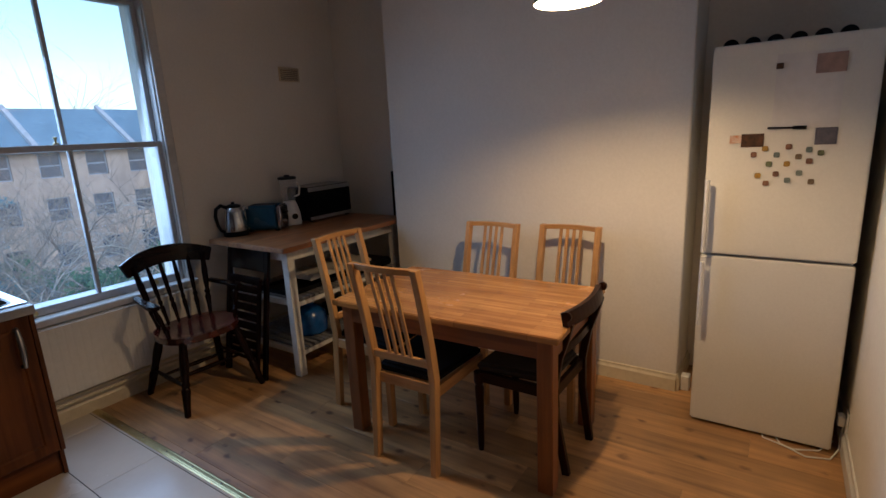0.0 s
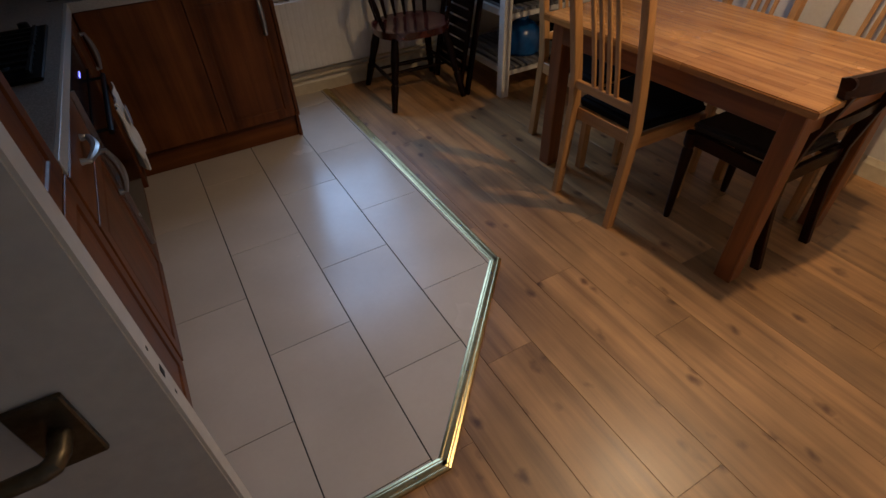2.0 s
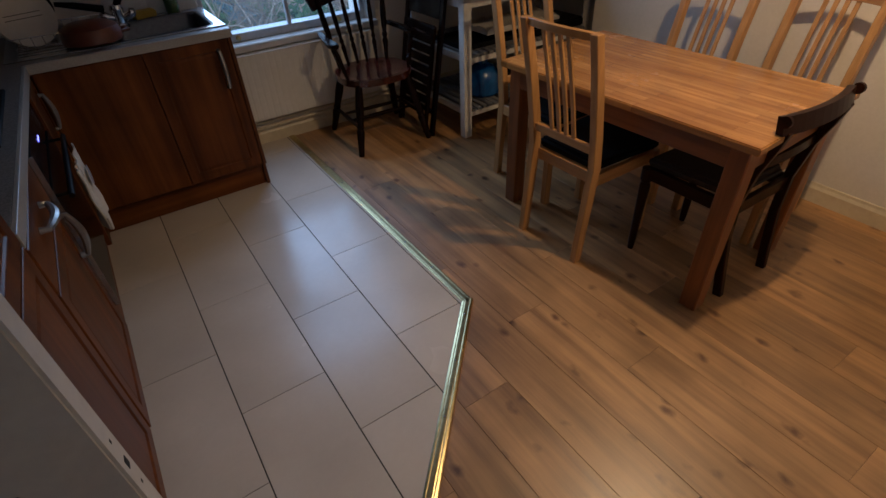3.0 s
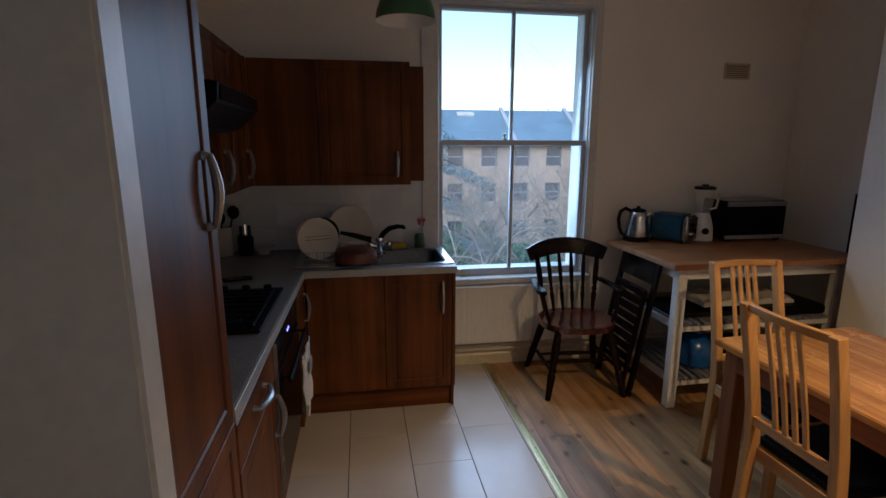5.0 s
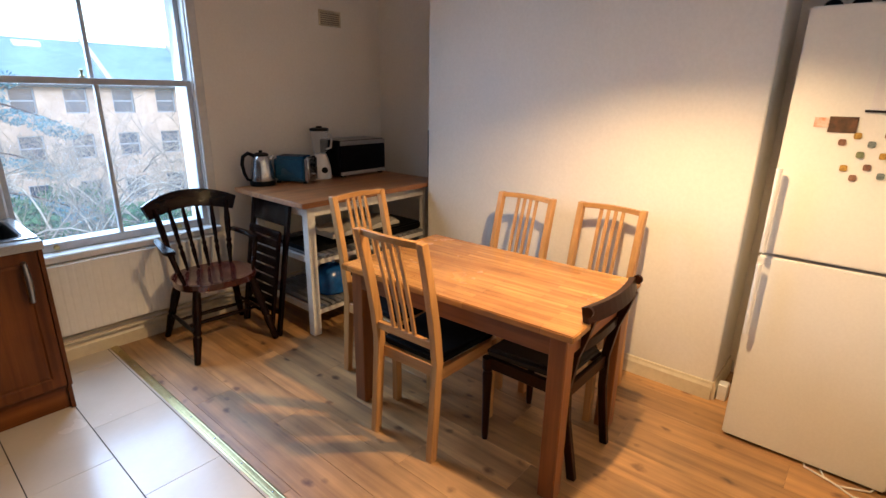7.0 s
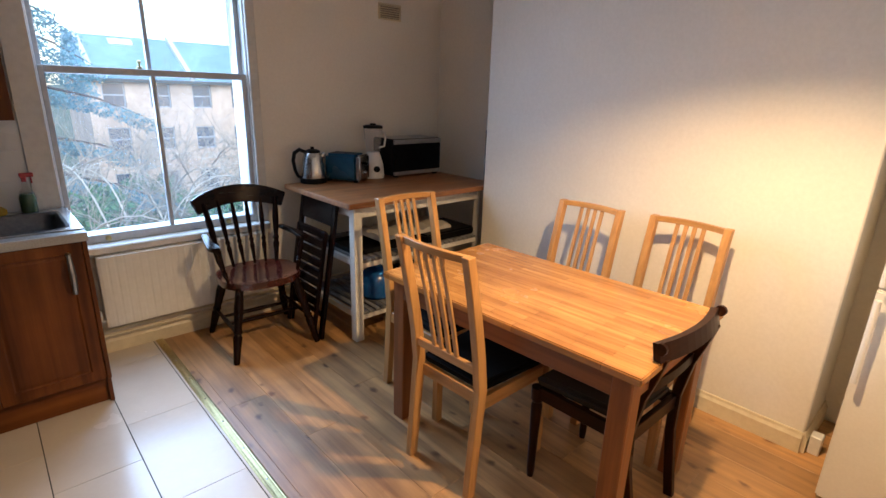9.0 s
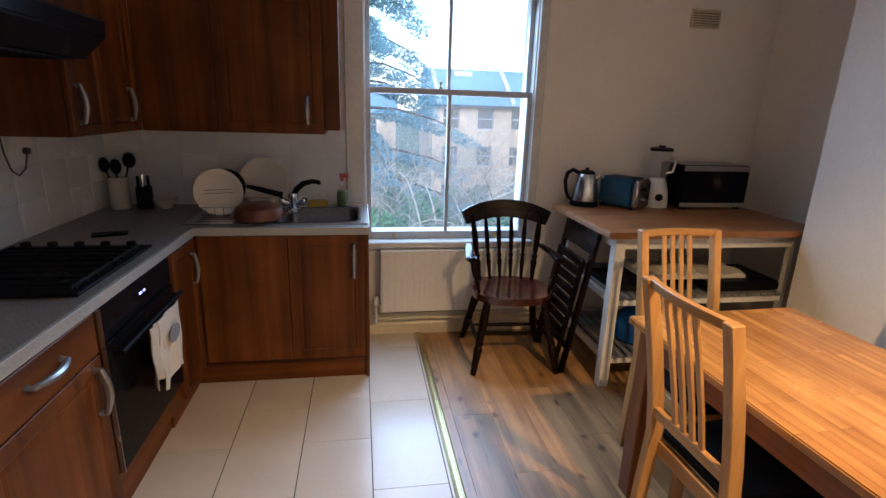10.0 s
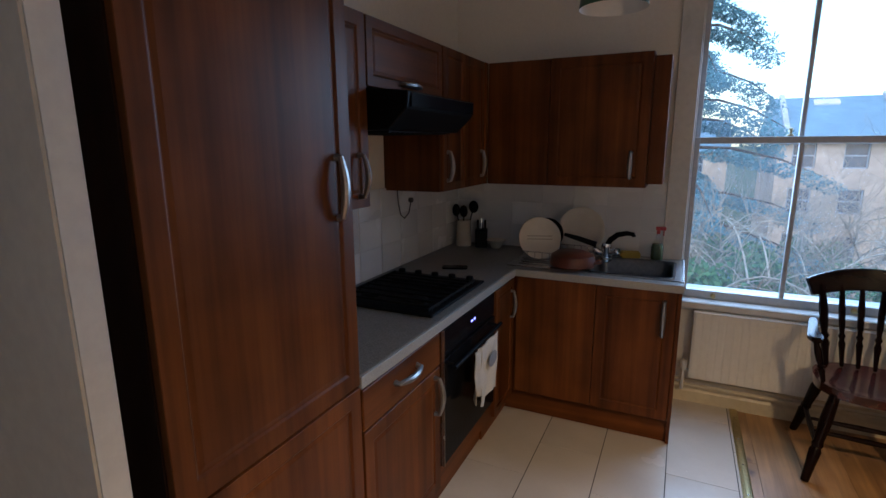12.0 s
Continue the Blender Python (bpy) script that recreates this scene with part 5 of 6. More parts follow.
def drape(y0, y1, x, z0, z1, amp, seed):
    bm = bmesh.new()
    n, m_ = 10, 10
    g = [[bm.verts.new((x + amp * math.sin(i * 1.15 + seed) * (j / m_) + 0.004 * math.sin(j * 0.9 + i), y0 + (y1 - y0) * i / n + 0.006 * math.sin(j + seed), z1 + (z0 - z1) * j / m_ * (1 + 0.06 * math.sin(i * 0.7 + seed)))) for j in range(m_ + 1)] for i in range(n + 1)]
    for i in range(n):
        for j in range(m_):
            bm.faces.new((g[i][j], g[i + 1][j], g[i + 1][j + 1], g[i][j + 1]))
    ret = bmesh.ops.extrude_face_region(bm, geom=list(bm.faces))
    bmesh.ops.translate(bm, verts=[v for v in ret["geom"] if isinstance(v, bmesh.types.BMVert)], vec=(-0.004, 0, 0))
    return bm


part("front_fold", drape(-1.31, -1.09, 0.686, 0.43, 0.695, 0.010, 0.4), CREAM_CLOTH, tw, smooth=True)
part("back_fold", drape(-1.37, -1.27, 0.684, 0.47, 0.693, 0.007, 1.9), CREAM_CLOTH, tw, smooth=True)
bm = bmesh.new()
lathe(bm, [(0, 0), (0.035, 0), (0, 0.0015)], 20)
for v in bm.verts:
    v.co.y *= 1.5
part("print", bm, GREY_PRINT, tw, "grey printed motif").matrix_local = pose(0.6965, -1.185, 0.60, 0, 90, 0)

# hood cord hanging under the corner cabinet
bm = bmesh.new()
tube(bm, [(0.018, -0.85, 1.32), (0.02, -0.845, 1.24), (0.02, -0.82, 1.17), (0.02, -0.78, 1.145), (0.02, -0.73, 1.17), (0.018, -0.70, 1.23)], 0.0035, 6)
tube(bm, [(0.008, -0.70, 1.24), (0.028, -0.70, 1.24)], 0.014, 10)
solid("hanging_flex", bm, GREY_GASKET, "looped grey flex under the corner wall cabinet", "flex", smooth=True)

# ---- on and by the fridge ----
bm = boxes((FX - 0.0015, FX - 0.0003, -3.527, -3.294, 1.484, 1.79))
sh = solid("paper_sheet", bm, PAPER, "white sheet of paper on the fridge door", "paper")
bm = boxes((FX - 0.004, FX - 0.002, -3.531, -3.43, 1.70, 1.777))
solid("flyer", bm, surface("flyer_print", (0.42, 0.27, 0.22), (0.30, 0.20, 0.17), 30, 0.5, 0.0), "small reddish printed flyer on the fridge door", "paper")
for y0, y1, z0, z1, c1, c2, lab in ((-3.27, -3.184, 1.409, 1.466, (0.10, 0.045, 0.02), (0.03, 0.018, 0.01), "dark brown landscape photo on the fridge door"),
                                    (-3.187, -3.139, 1.426, 1.461, (0.62, 0.26, 0.12), (0.66, 0.55, 0.45), "small orange and white card on the fridge door"),
                                    (-3.526, -3.452, 1.412, 1.482, (0.08, 0.08, 0.10), (0.13, 0.11, 0.13), "dark blue-grey photo card on the fridge door")):
    solid("photo", boxes((FX - 0.004, FX - 0.002, y0, y1, z0, z1)), surface("photo_print", c1, c2, 45, 0.4, 0.0), lab, "photo", group="photos on the fridge")
bm = bmesh.new()
tube(bm, [(FX - 0.008, -3.28, 1.488), (FX - 0.008, -3.37, 1.486), (FX - 0.008, -3.372, 1.486), (FX - 0.008, -3.42, 1.485)], [0.004, 0.004, 0.0075, 0.0075], 8)
solid("marker_pen", bm, BLACK_MATT, "thin dark marker pen clipped to the fridge door", "pen", smooth=True)
solid("square_magnet", boxes((FX - 0.01, FX - 0.0005, -3.318, -3.292, 1.731, 1.755)), surface("dark_magnet", (0.06, 0.03, 0.01), None, 30, 0.4, 0.0), "small dark square magnet holding the paper", "magnet", bev=0.002)
MAG_RIM = surface("magnet_rim", (0.13, 0.115, 0.07), (0.08, 0.07, 0.045), 90, 0.4, 0.0, spread=0.3)
TONES = ((0.45, 0.26, 0.05), (0.20, 0.22, 0.11), (0.24, 0.17, 0.10), (0.20, 0.24, 0.21), (0.30, 0.15, 0.09))
MAGS = [surface("glazed_magnet", t_, tuple(v * 0.5 for v in t_), 120, 0.35, 0.0, spread=0.2) for t_ in TONES]
bm = bmesh.new()
slab(bm, rrect(-0.0115, 0.0115, -0.0115, 0.0115, 0.006, 3), 0, 0.004)
top = max(bm.faces, key=lambda q: q.calc_center_median().z)
bmesh.ops.inset_region(bm, faces=[top], thickness=0.0032, depth=0.0012)
top.material_index = 1
cap_mesh = [mesh_of("magnet", bm, MAG_RIM)]
cap_mesh[0].materials.append(MAGS[0])
for mt in MAGS[1:]:
    q = cap_mesh[0].copy()
    q.materials[1] = mt
    cap_mesh.append(q)
SPOTS = ((1.40, (-3.278, -3.364, -3.437)), (1.37, (-3.237, -3.323, -3.402, -3.478)), (1.336, (-3.297, -3.363, -3.441)), (1.288, (-3.259, -3.326, -3.41)), (1.256, (-3.292, -3.37, -3.455)))
i = 0
for z, ys in SPOTS:
    for j, y in enumerate(ys):
        o = new("magnet", cap_mesh[(i * 3 + j) % 5])
        o.matrix_world = pose(FX - 0.0003, y, z + 0.008 * math.sin(i * 2.3), 0, -90, 0)
        tagged(o, "small rounded square glazed magnet on the fridge door", "magnet", "magnets on the fridge")
        i += 1

for k in range(6):
    y = -3.086 - 0.092 * k
    bt = thing("wine_bottle", pose(FX + 0.33, y, FH + 0.032), "dark wine bottle lying on top of the fridge", "bottle", "bottles on the fridge")
    bm = bmesh.new()
    lathe(bm, [(0, 0), (0.034, 0), (0.036, 0.006), (0.036, 0.19), (0.03, 0.215), (0.015, 0.235), (0.014, 0.285), (0, 0.285)], 20)
    bmesh.ops.rotate(bm, verts=bm.verts, cent=(0, 0, 0), matrix=Matrix.Rotation(radians(90), 3, "Y"))
    part("bottle", bm, BLACK_GLOSS, bt, smooth=True)
bm = bmesh.new()
tube(bm, [(3.50, -3.40, 0.006), (3.36, -3.45, 0.006), (3.30, -3.55, 0.006), (3.33, -3.64, 0.006), (3.42, -3.675, 0.01), (3.46, -3.682, 0.08), (3.464, -3.69, 0.14)], 0.004, 6)
tube(bm, [(3.50, -3.36, 0.006), (3.38, -3.38, 0.006), (3.335, -3.50, 0.006), (3.38, -3.60, 0.006), (3.50, -3.66, 0.006)], 0.004, 6)
solid("power_cable", bm, WHITE_PLASTIC, "white power cable trailing on the floor by the fridge", "cable", smooth=True)
so = thing("wall_socket", pose(3.464, SOUTH, 0.15), "white wall socket low beside the fridge", "socket")
part("plate", boxes((-0.043, 0.043, 0, 0.009, -0.043, 0.043)), WHITE_PLASTIC, so, bev=0.003)
part("plug", boxes((-0.025, 0.025, 0.009, 0.04, -0.03, 0.02)), WHITE_PLASTIC, so, "white plug", bev=0.005)
solid("junction_box", boxes((-0.03, 0.03, -0.045, 0, 0, 0.09)), WHITE_PLASTIC, "small white box on the skirting beside the chimney breast", "box", pose(3.72, B_S - 0.022, 0.0), bev=0.004)

# ---- outside the window ----
BRICK = surface("yellow_stock_brick", (0.46, 0.365, 0.29), (0.36, 0.28, 0.22), 3.0, 0.9, 0.2, blotch=0.25, bscale=0.6)
# Roof slate paler and bluer, with the reflected sky in its colour.
SLATE_SKY_TINT = surface("sky_tinted_slate", (0.20, 0.31, 0.38), (0.155, 0.24, 0.30), 4, 0.4, 0.2, blotch=0.2, bscale=0.5)
DARK_PANE = surface("far_window_glass", (0.06, 0.075, 0.10), (0.04, 0.05, 0.07), 2, 0.12, 0.0)
FAR_WHITE = surface("far_coping_stone", (0.55, 0.56, 0.58), None, 4, 0.6, 0.0)
FAR_FRAME = surface("far_window_paint", (0.26, 0.30, 0.35), None, 4, 0.6, 0.0)
TWIG = surface("bare_twigs", (0.36, 0.32, 0.26), (0.24, 0.20, 0.15), 12, 0.8, 0.1)
CANE = surface("pale_canes", (0.50, 0.47, 0.40), (0.36, 0.33, 0.27), 12, 0.7, 0.1)
LEAF = surface("shrub_leaves", (0.11, 0.25, 0.10), (0.055, 0.14, 0.06), 3, 0.6, 0.0, blotch=0.4, bscale=1.2)
# Needles lightened and blued: the haze and glare outside are in this colour.
NEEDLE_HAZED = surface("hazed_conifer_needles", (0.12, 0.28, 0.33), (0.075, 0.19, 0.23), 3, 0.7, 0.0, blotch=0.3, bscale=1.0)
BARK = surface("conifer_bark", (0.09, 0.06, 0.045), (0.06, 0.04, 0.03), 8, 0.9, 0.3)
GRASS = surface("grass_ground", (0.07, 0.09, 0.035), (0.05, 0.065, 0.03), 2, 0.95, 0.3, blotch=0.3, bscale=0.2)
GZ = -7.6
bm = bmesh.new()
slab(bm, [(-900, 1.0), (900, 1.0), (900, 1800), (-900, 1800)], GZ - 0.2, GZ)
solid("ground", bm, GRASS, "rough grass ground of the gardens below", "ground", kind="structure")


def far_house(name, x0, x1, y, eaves, ridge, cols, rows, label, step):
    h = thing(name, pose(0, 0, 0), label, "building")
    ww, wh = 1.15, 1.4
    xs = [x0 + 1.3 + k * step for k in range(cols)]
    bm = bmesh.new()
    cuts = sorted({x0, x1, *[v for x in xs for v in (x - ww / 2, x + ww / 2)]})
    zc = sorted({GZ, eaves, *[v for z in rows for v in (z - wh / 2, z + wh / 2)]})
    for a, b in zip(cuts, cuts[1:]):
        for c0, c1 in zip(zc, zc[1:]):
            mx_, mz = (a + b) / 2, (c0 + c1) / 2
            if any(abs(mx_ - x) < ww / 2 for x in xs) and any(abs(mz - z) < wh / 2 for z in rows):
                continue
            box(bm, a, b, y, y + 0.35, c0, c1)
    box(bm, x0, x1, y + 7.5, y + 7.8, GZ, eaves)
    for x in (x0, x1 - 0.3):
        box(bm, x, x + 0.3, y + 0.35, y + 7.5, GZ, eaves)
    part("wall", bm, BRICK, h)
    bm = bmesh.new()
    prof = [(y - 0.35, eaves), (y + 4, ridge), (y + 8.2, eaves), (y + 8.2, eaves - 0.15), (y - 0.35, eaves - 0.15)]
    a = [bm.verts.new((x0 - 0.2, py, pz)) for py, pz in prof]
    b = [bm.verts.new((x1 + 0.2, py, pz)) for py, pz in prof]
    bm.faces.new(a)
    bm.faces.new(b[::-1])
    for k in range(5):
        bm.faces.new((a[k], a[(k + 1) % 5], b[(k + 1) % 5], b[k]))
    roof = part("roof", bm, SLATE_SKY_TINT, h)
    for k in range(int((x1 - x0) / 5.2) + 1):
        x = x0 + 0.4 + k * 5.2
        bm = bmesh.new()
        beam(bm, (x, y - 0.3, eaves + 0.12), (x, y + 4, ridge + 0.14), 0.28, 0.22)
        part("party_wall", bm, FAR_WHITE, roof)
    bm = boxes((x0 - 0.2, x1 + 0.2, y - 0.45, y - 0.33, eaves - 0.12, eaves + 0.02))
    part("gutter", bm, GREY_GASKET, h)
    for x in xs:
        for z in rows:
            w = part("window", boxes((x - ww / 2, x + ww / 2, y + 0.13, y + 0.2, z - wh / 2, z - wh / 2 + 0.07), (x - ww / 2, x + ww / 2, y + 0.13, y + 0.2, z + wh / 2 - 0.07, z + wh / 2),
                                     (x - ww / 2, x - ww / 2 + 0.07, y + 0.13, y + 0.2, z - wh / 2, z + wh / 2), (x + ww / 2 - 0.07, x + ww / 2, y + 0.13, y + 0.2, z - wh / 2, z + wh / 2),
                                     (x - ww / 2, x + ww / 2, y + 0.12, y + 0.2, z - 0.04, z + 0.04)), FAR_FRAME, h)
            part("pane", boxes((x - ww / 2, x + ww / 2, y + 0.17, y + 0.19, z - wh / 2, z + wh / 2)), DARK_PANE, w)
    return h


terrace = far_house("terraced_house", 6.3, 34.0, 32.0, 1.75, 4.35, 11, (0.85, -1.7, -4.4), "yellow brick terrace with a slate roof beyond the gardens", 2.43)
far_house("terraced_house", -26.0, 4.6, 44.0, 0.9, 3.6, 11, (-0.1, -2.7, -5.3), "distant yellow brick terrace with a slate roof", 2.7)


def bare_branch(bm, rng, p, d, length, r, depth):
    n = 4
    pts, radii = [p.copy()], [r]
    for k in range(n):
        d = (d + Vector((rng.uniform(-1, 1), rng.uniform(-1, 1), rng.uniform(-0.8, 0.9))) * 0.22).normalized()
        p = p + d * length / n
        pts.append(p.copy())
        radii.append(r * (1 - 0.75 * (k + 1) / n))
    tube(bm, pts, radii, 3, cap=False)
    if depth:
        for k in range(rng.randint(4, 6)):
            i = rng.randint(1, n)
            dd = (d + Vector((rng.uniform(-1, 1), rng.uniform(-1, 1), rng.uniform(-0.5, 0.8))) * 1.0).normalized()
            bare_branch(bm, rng, pts[i], dd, length * rng.uniform(0.45, 0.75), max(0.004, radii[i] * 0.7), depth - 1)


def leaf_cloud(bm, rng, centre, size, count, leaf):
    verts, faces = [], []
    for k in range(count):
        a, z = rng.uniform(0, 2 * math.pi), rng.uniform(-1, 1)
        s = math.sqrt(1 - z * z) * rng.uniform(0.35, 1.0)
        p = Vector((centre[0] + size[0] * s * math.cos(a), centre[1] + size[1] * s * math.sin(a), centre[2] + size[2] * z * rng.uniform(0.5, 1)))
        u = Vector((rng.uniform(-1, 1), rng.uniform(-1, 1), rng.uniform(-1, 1))).normalized()
        v = u.orthogonal().normalized()
        L = leaf * rng.uniform(0.6, 1.4)
        q = [bm.verts.new(p + u * L * 0.5), bm.verts.new(p + v * L * 0.22), bm.verts.new(p - u * L * 0.5), bm.verts.new(p - v * L * 0.22)]
        bm.faces.new(q)


def shrub(x, y, base, height, spread, seed, leaves, label):
    rng = random.Random(seed)
    t = thing("shrub", pose(x, y, GZ), label, "shrub", "garden shrubs")
    bm = bmesh.new()
    for k in range(7):
        a = rng.uniform(0, 2 * math.pi)
        d = Vector((math.cos(a) * 0.4, math.sin(a) * 0.4, 1)).normalized()
        bare_branch(bm, rng, Vector((math.cos(a) * 0.2, math.sin(a) * 0.2, 0)), d, height * rng.uniform(0.7, 0.95), 0.05, 1)
    part("trunk", bm, TWIG, t)
    bm = bmesh.new()
    for k in range(60):
        a, s = rng.uniform(0, 2 * math.pi), spread * math.sqrt(rng.random())
        p = Vector((s * math.cos(a), s * math.sin(a), height * rng.uniform(0.55, 0.95)))
        bare_branch(bm, rng, p, Vector((rng.uniform(-1, 1), rng.uniform(-1, 1), rng.uniform(0.1, 1.2))).normalized(), rng.uniform(0.8, 1.7), 0.018, 2)
    part("twigs", bm, TWIG, t)
    bm = bmesh.new()
    for k in range(16):
        a, s = rng.uniform(0, 2 * math.pi), spread * math.sqrt(rng.random())
        p = Vector((s * math.cos(a), s * math.sin(a), height * rng.uniform(0.6, 0.85)))
        b = rng.uniform(0, 2 * math.pi)
        out, rise, L = Vector((math.cos(b), math.sin(b), 0)), rng.uniform(0.9, 1.6), rng.uniform(1.6, 2.8)
        pts = [p + out * L * u + Vector((0, 0, rise * 2.2 * u - rise * 2.0 * u * u)) for u in [i / 7 for i in range(8)]]
        tube(bm, pts, [0.021 - 0.0022 * i for i in range(8)], 4, cap=False)
        for i in range(2, 8):
            w_ = Vector((rng.uniform(-1, 1), rng.uniform(-1, 1), rng.uniform(0.0, 1.0))).normalized() * rng.uniform(0.25, 0.6)
            tube(bm, [pts[i], pts[i] + w_ * 0.5 + Vector((0, 0, 0.05)), pts[i] + w_], [0.009, 0.007, 0.003], 3, cap=False)
    part("canes", bm, CANE, t, "long pale arching canes")
    bm = bmesh.new()
    for k in range(leaves):
        a, s = rng.uniform(0, 2 * math.pi), spread * math.sqrt(rng.random())
        leaf_cloud(bm, rng, (s * math.cos(a), s * math.sin(a), height * rng.uniform(0.35, 0.82)), (0.6, 0.6, 0.5), 320, 0.17)
    part("crown", bm, LEAF, t)
    return t


shrub(3.0, 8.2, GZ, 8.0, 1.7, 3, 28, "tangled half-bare shrub with many green leaves")
shrub(5.6, 8.8, GZ, 8.0, 1.8, 5, 26, "tangled half-bare shrub with many green leaves")
shrub(8.2, 10.5, GZ, 8.4, 2.0, 8, 20, "tangled half-bare shrub with a few green leaves")
shrub(1.0, 12.0, GZ, 7.6, 1.8, 11, 18, "tangled half-bare shrub with a few green leaves")
shrub(5.0, 15.5, GZ, 7.4, 2.4, 13, 16, "tangled half-bare shrub with a few green leaves")

# garden wall and rooflight in front of and on the terrace
gw = thing("garden_wall", pose(0, 26.5, GZ), "brown brick garden wall with a stone coping behind the shrubs", "wall")
part("wall", boxes((-14.0, 9.0, 0, 0.25, 0, 2.15)), surface("brown_garden_brick", (0.22, 0.13, 0.09), (0.15, 0.09, 0.065), 5, 0.9, 0.2, blotch=0.3, bscale=0.8), gw)
part("coping", boxes((-14.05, 9.05, -0.04, 0.29, 2.15, 2.23)), FAR_WHITE, gw)
# Sky glint on the rooflight, drawn as a solid white bar.
bm = bmesh.new()
beam(bm, (8.3, 35.25, 3.99), (9.6, 35.25, 3.99), 0.5, 0.12, (0, 1, 0.6))
part("rooflight", bm, WHITE_PLASTIC, terrace, "long rooflight, white for the glint of the sky")

# cedar
rng = random.Random(21)
t = thing("cedar_tree", pose(1.3, 15.5, GZ), "cedar with drooping layered boughs, its needles tinted hazy blue", "tree")
bm = bmesh.new()
tube(bm, [(0, 0, 0), (0.05, 0, 6), (-0.05, 0.1, 11), (0, 0, 16.5)], [0.32, 0.24, 0.15, 0.02], 10)
part("trunk", bm, BARK, t, smooth=True)
limb, crown = bmesh.new(), bmesh.new()
for k in range(38):
    z = 5.2 + 11.0 * k / 38 + rng.uniform(-0.2, 0.2)
    a = k * 2.4 + rng.uniform(-0.3, 0.3)
    L = (17.5 - z) * 0.44 + rng.uniform(-0.3, 0.4)
    d = Vector((math.cos(a), math.sin(a), 0))
    pts = [Vector((0, 0, z)) + d * L * u + Vector((0, 0, 0.3 * u - 1.25 * u * u)) for u in (0, 0.35, 0.7, 1)]
    tube(limb, pts, [0.06, 0.045, 0.03, 0.01], 5)
    for j in range(10):
        u = 0.2 + 0.8 * j / 9
        p = Vector((0, 0, z)) + d * L * u + Vector((0, 0, 0.3 * u - 1.25 * u * u))
        leaf_cloud(crown, rng, p + Vector((rng.uniform(-0.2, 0.2), rng.uniform(-0.2, 0.2), -0.28)), (0.52, 0.52, 0.24), 170, 0.115)
part("limbs", limb, BARK, t)
part("crown", crown, NEEDLE_HAZED, t)

# bare tree behind the terrace
rng = random.Random(33)
t = thing("bare_tree", pose(16.5, 46, GZ), "bare winter tree standing behind the terrace", "tree")
bm = bmesh.new()
for k in range(5):
    bare_branch(bm, rng, Vector((0, 0, 3.0)), Vector((rng.uniform(-0.4, 0.4), rng.uniform(-0.4, 0.4), 1)).normalized(), rng.uniform(7, 9), 0.14, 3)
part("limbs", bm, TWIG, t)
bm = bmesh.new()
tube(bm, [(0, 0, 0), (0, 0, 3.2)], [0.35, 0.28], 8)
part("trunk", bm, BARK, t)

# ---- floors, piece by piece ----
fl = setting("floor", boxes((-1.4, EAST + 0.2, SOUTH - 0.1, 0.02, -0.1, -0.012)), DARK_GROUT, "oak laminate floor boards with cream tiles along the kitchen", "floor")


def clip(poly, p, n):
    """The part of a convex outline on the side of the line through p that n points away from."""
    out = []
    for (ax, ay), (bx, by) in zip(poly, poly[1:] + poly[:1]):
        da, db = (ax - p[0]) * n[0] + (ay - p[1]) * n[1], (bx - p[0]) * n[0] + (by - p[1]) * n[1]
        if da <= 0:
            out.append((ax, ay))
        if (da < 0) != (db < 0) and abs(da - db) > 1e-9:
            f = da / (da - db)
            out.append((ax + f * (bx - ax), ay + f * (by - ay)))
    return out


Q1, Q2, Q3 = (1.785, -2.062), (1.172, -2.702), (0.56, -2.702)
dx, dy = Q2[0] - Q1[0], Q2[1] - Q1[1]
LEN = math.hypot(dx, dy)
NRM = (-dy / LEN, dx / LEN)
if NRM[0] < 0:
    NRM = (-NRM[0], -NRM[1])
SIDES = ((Q1, (1, 0)), (Q1, NRM), (Q3, (0, -1)))

# boards
rng = random.Random(4)
bw = 0.19
for k in range(-17, 14):
    x0 = 1.66 + k * bw
    y = -3.11 - (0.0, 0.43, 0.86, 0.22, 0.65)[k % 5]
    while y > SOUTH - 0.1:
        y -= 1.28
    while y < 0:
        a, b = max(y, SOUTH), min(y + 1.28, 0.0)
        xa, xb = max(x0, -1.28), min(x0 + bw, EAST)
        under_tiles = xb < 1.77 and a > -2.05
        if b - a > 0.02 and xb - xa > 0.02 and not (xb < 0 and a > D1) and not (xb < 0.5 and a > -2.6) and not under_tiles:
            bm = boxes((xa + 0.0004, xb - 0.0004, a + 0.0003, b - 0.0003, -0.012, 0.0))
            bmesh.ops.translate(bm, verts=bm.verts, vec=(-xa, -a, 0))
            o = part("board", bm, LAMINATE, fl, bev=0.0008)
            o.location = (xa, a, 0)
        y += 1.28

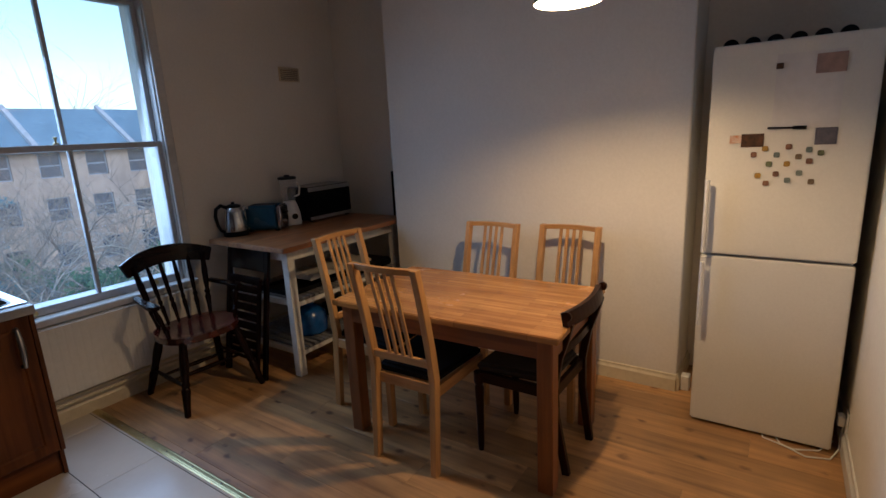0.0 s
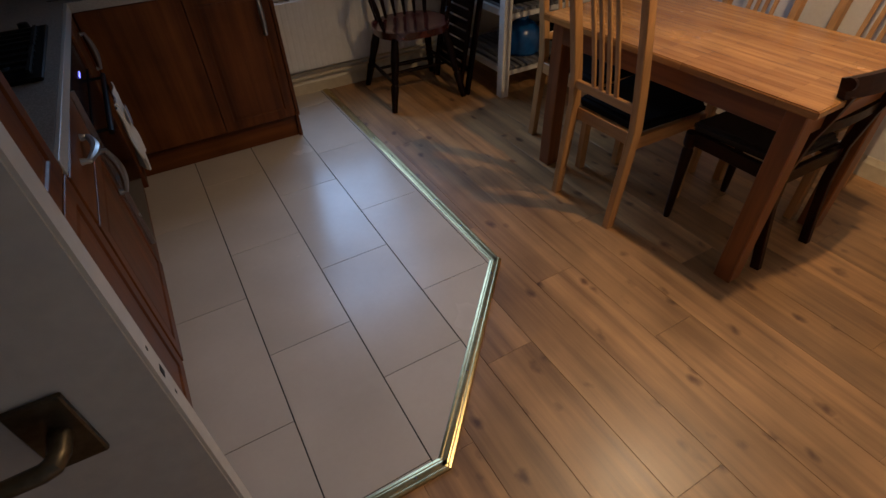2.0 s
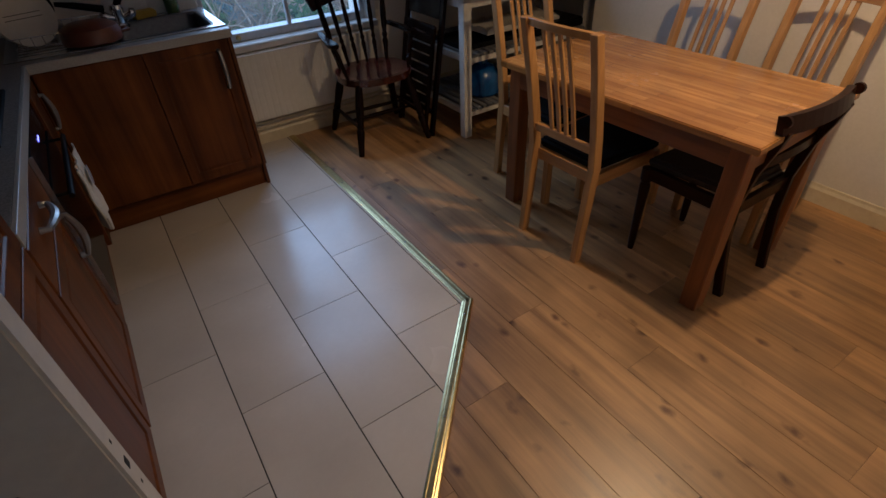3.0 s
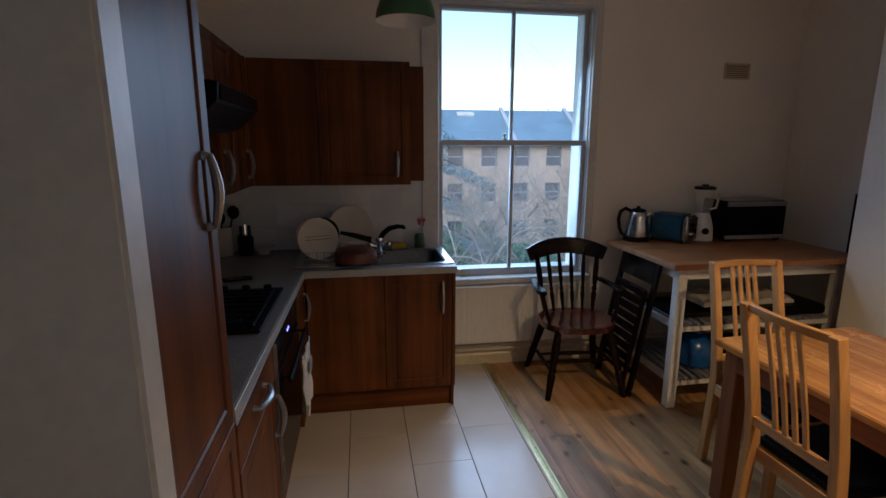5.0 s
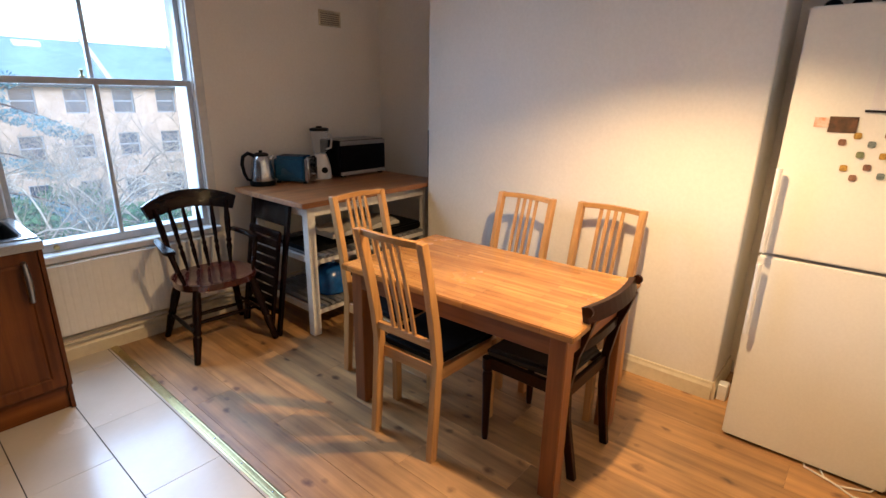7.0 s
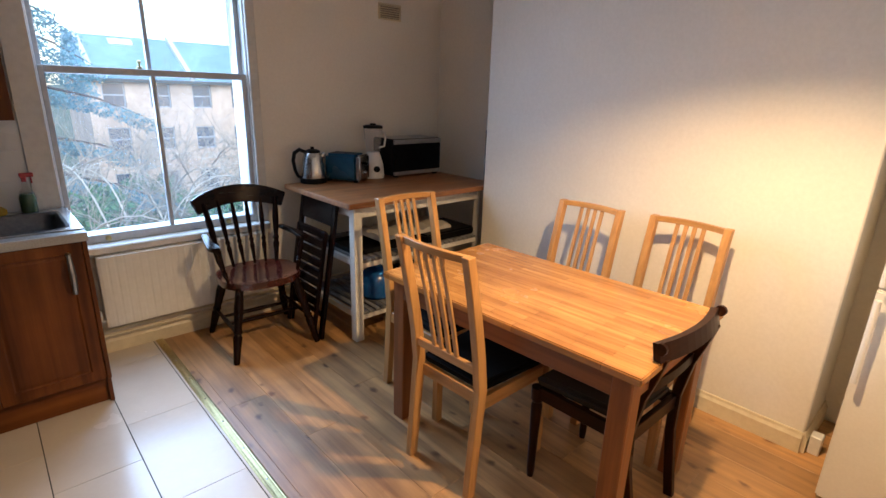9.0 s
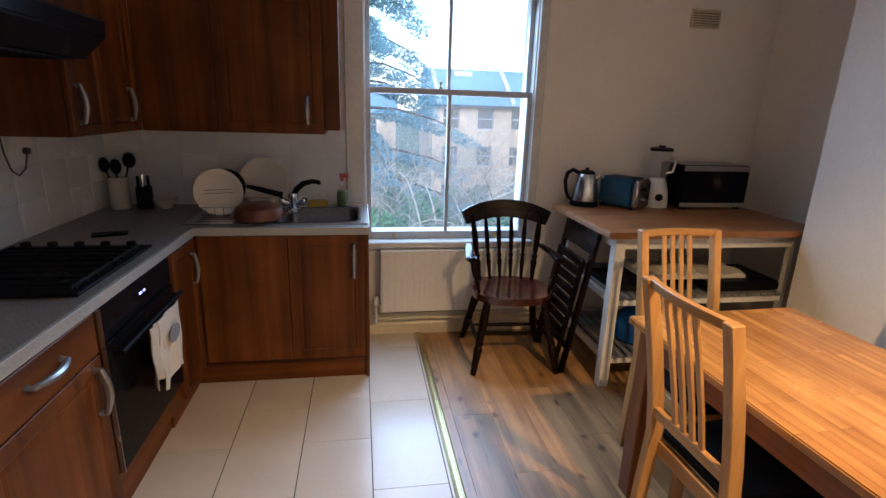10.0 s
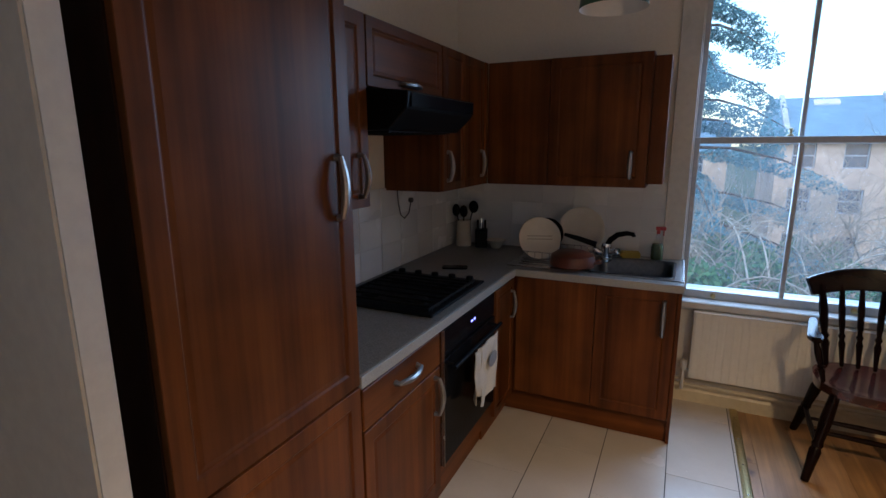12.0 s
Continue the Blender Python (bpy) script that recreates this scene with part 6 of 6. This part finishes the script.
# tiles
bm = bmesh.new()
slab(bm, [(0.4, -0.002), (1.775, -0.002), Q1, Q2, (0.4, -2.702)], -0.011, 0.0035)
part("tile_bed", bm, DARK_GROUT, fl)
LX = (0.225, 0.53, 0.837, 1.144, 1.446, 1.752, 2.06)
for c_, (xa, xb) in enumerate(zip(LX, LX[1:])):
    base = -1.44 if c_ % 2 == 0 else -1.73
    for j in range(-4, 5):
        y0 = base + j * 0.6165
        poly = [(xa + 0.002, y0 + 0.0011), (xb - 0.002, y0 + 0.0011), (xb - 0.002, y0 + 0.6154), (xa + 0.002, y0 + 0.6154)]
        poly = clip(clip(poly, (0, -0.002), (0, 1)), (0.4, 0), (-1, 0))
        for p, n in SIDES:
            poly = clip(poly, p, n) if len(poly) > 2 else []
        if len(poly) > 2:
            clean = [q for i, q in enumerate(poly) if math.dist(q, poly[i - 1]) > 0.002]
            area = abs(sum(a[0] * b[1] - b[0] * a[1] for a, b in zip(clean, clean[1:] + clean[:1]))) / 2 if len(clean) > 2 else 0
            if area > 0.0008:
                bm = bmesh.new()
                slab(bm, clean, 0.003, 0.0055)
                part("tile", bm, FLOOR_TILE, fl, bev=0.0006)

# brass threshold strip in three lengths
strip = thing("threshold_strip", pose(0, 0, 0), "worn brass threshold strip between tiles and boards", "floor trim", kind="structure")
w = 0.046
for p, q in (((1.785, -0.02), (1.785, -2.075)), ((1.797, -2.055), (1.165, -2.712)), ((1.18, -2.705), (0.56, -2.69))):
    d = Vector((q[0] - p[0], q[1] - p[1], 0)).normalized()
    s = Vector((-d.y, d.x, 0))
    bm = bmesh.new()
    prof = [(-0.5, 0.0), (-0.46, 0.008), (-0.3, 0.0105), (-0.22, 0.0098), (-0.14, 0.011), (0.14, 0.011), (0.22, 0.0098), (0.3, 0.0105), (0.46, 0.008), (0.5, 0.0)]
    a = [bm.verts.new(Vector((*p, 0)) + s * w * u + Vector((0, 0, h))) for u, h in prof]
    b = [bm.verts.new(Vector((*q, 0)) + s * w * u + Vector((0, 0, h))) for u, h in prof]
    for i in range(len(prof) - 1):
        bm.faces.new((a[i], a[i + 1], b[i + 1], b[i]))
    bm.faces.new(a[::-1])
    bm.faces.new(b)
    sp = part("strip", bm, BRASS, strip)
    L = math.dist(p, q)
    for i in range(int(L / 0.24)):
        c_ = Vector((*p, 0.0115)) + d * (0.1 + i * 0.24)
        bm = bmesh.new()
        lathe(bm, [(0.0045, 0), (0.0035, 0.0014), (0, 0.0018)], 8, c_)
        part("screw", bm, STEEL, sp)

# white wall tiles behind the worktop
for nm, run, horizontal in (("splashback_north", 1.40, True), ("splashback_west", 2.066, False)):
    sb = setting(nm, boxes((0, run, -0.004, 0, 0.88, 1.326)) if horizontal else boxes((0, 0.004, -run, -0.004, 0.88, 1.326)), GROUT, "white glazed tiles above the worktop", "splashback")
    n = math.ceil(run / 0.2)
    for i in range(n):
        for j in range(3):
            a0, a1 = i * 0.2 + 0.0004, min((i + 1) * 0.2 - 0.0004, run)
            z0, z1 = 0.88 + j * 0.1487 + 0.0004, 0.88 + (j + 1) * 0.1487 - 0.0004
            bm = boxes((a0, a1, -0.0085, -0.003, z0, z1)) if horizontal else boxes((0.003, 0.0085, -a1, -a0 - 0.008, z0, z1))
            part("tile", bm, SPLASH, sb, bev=0.0006)
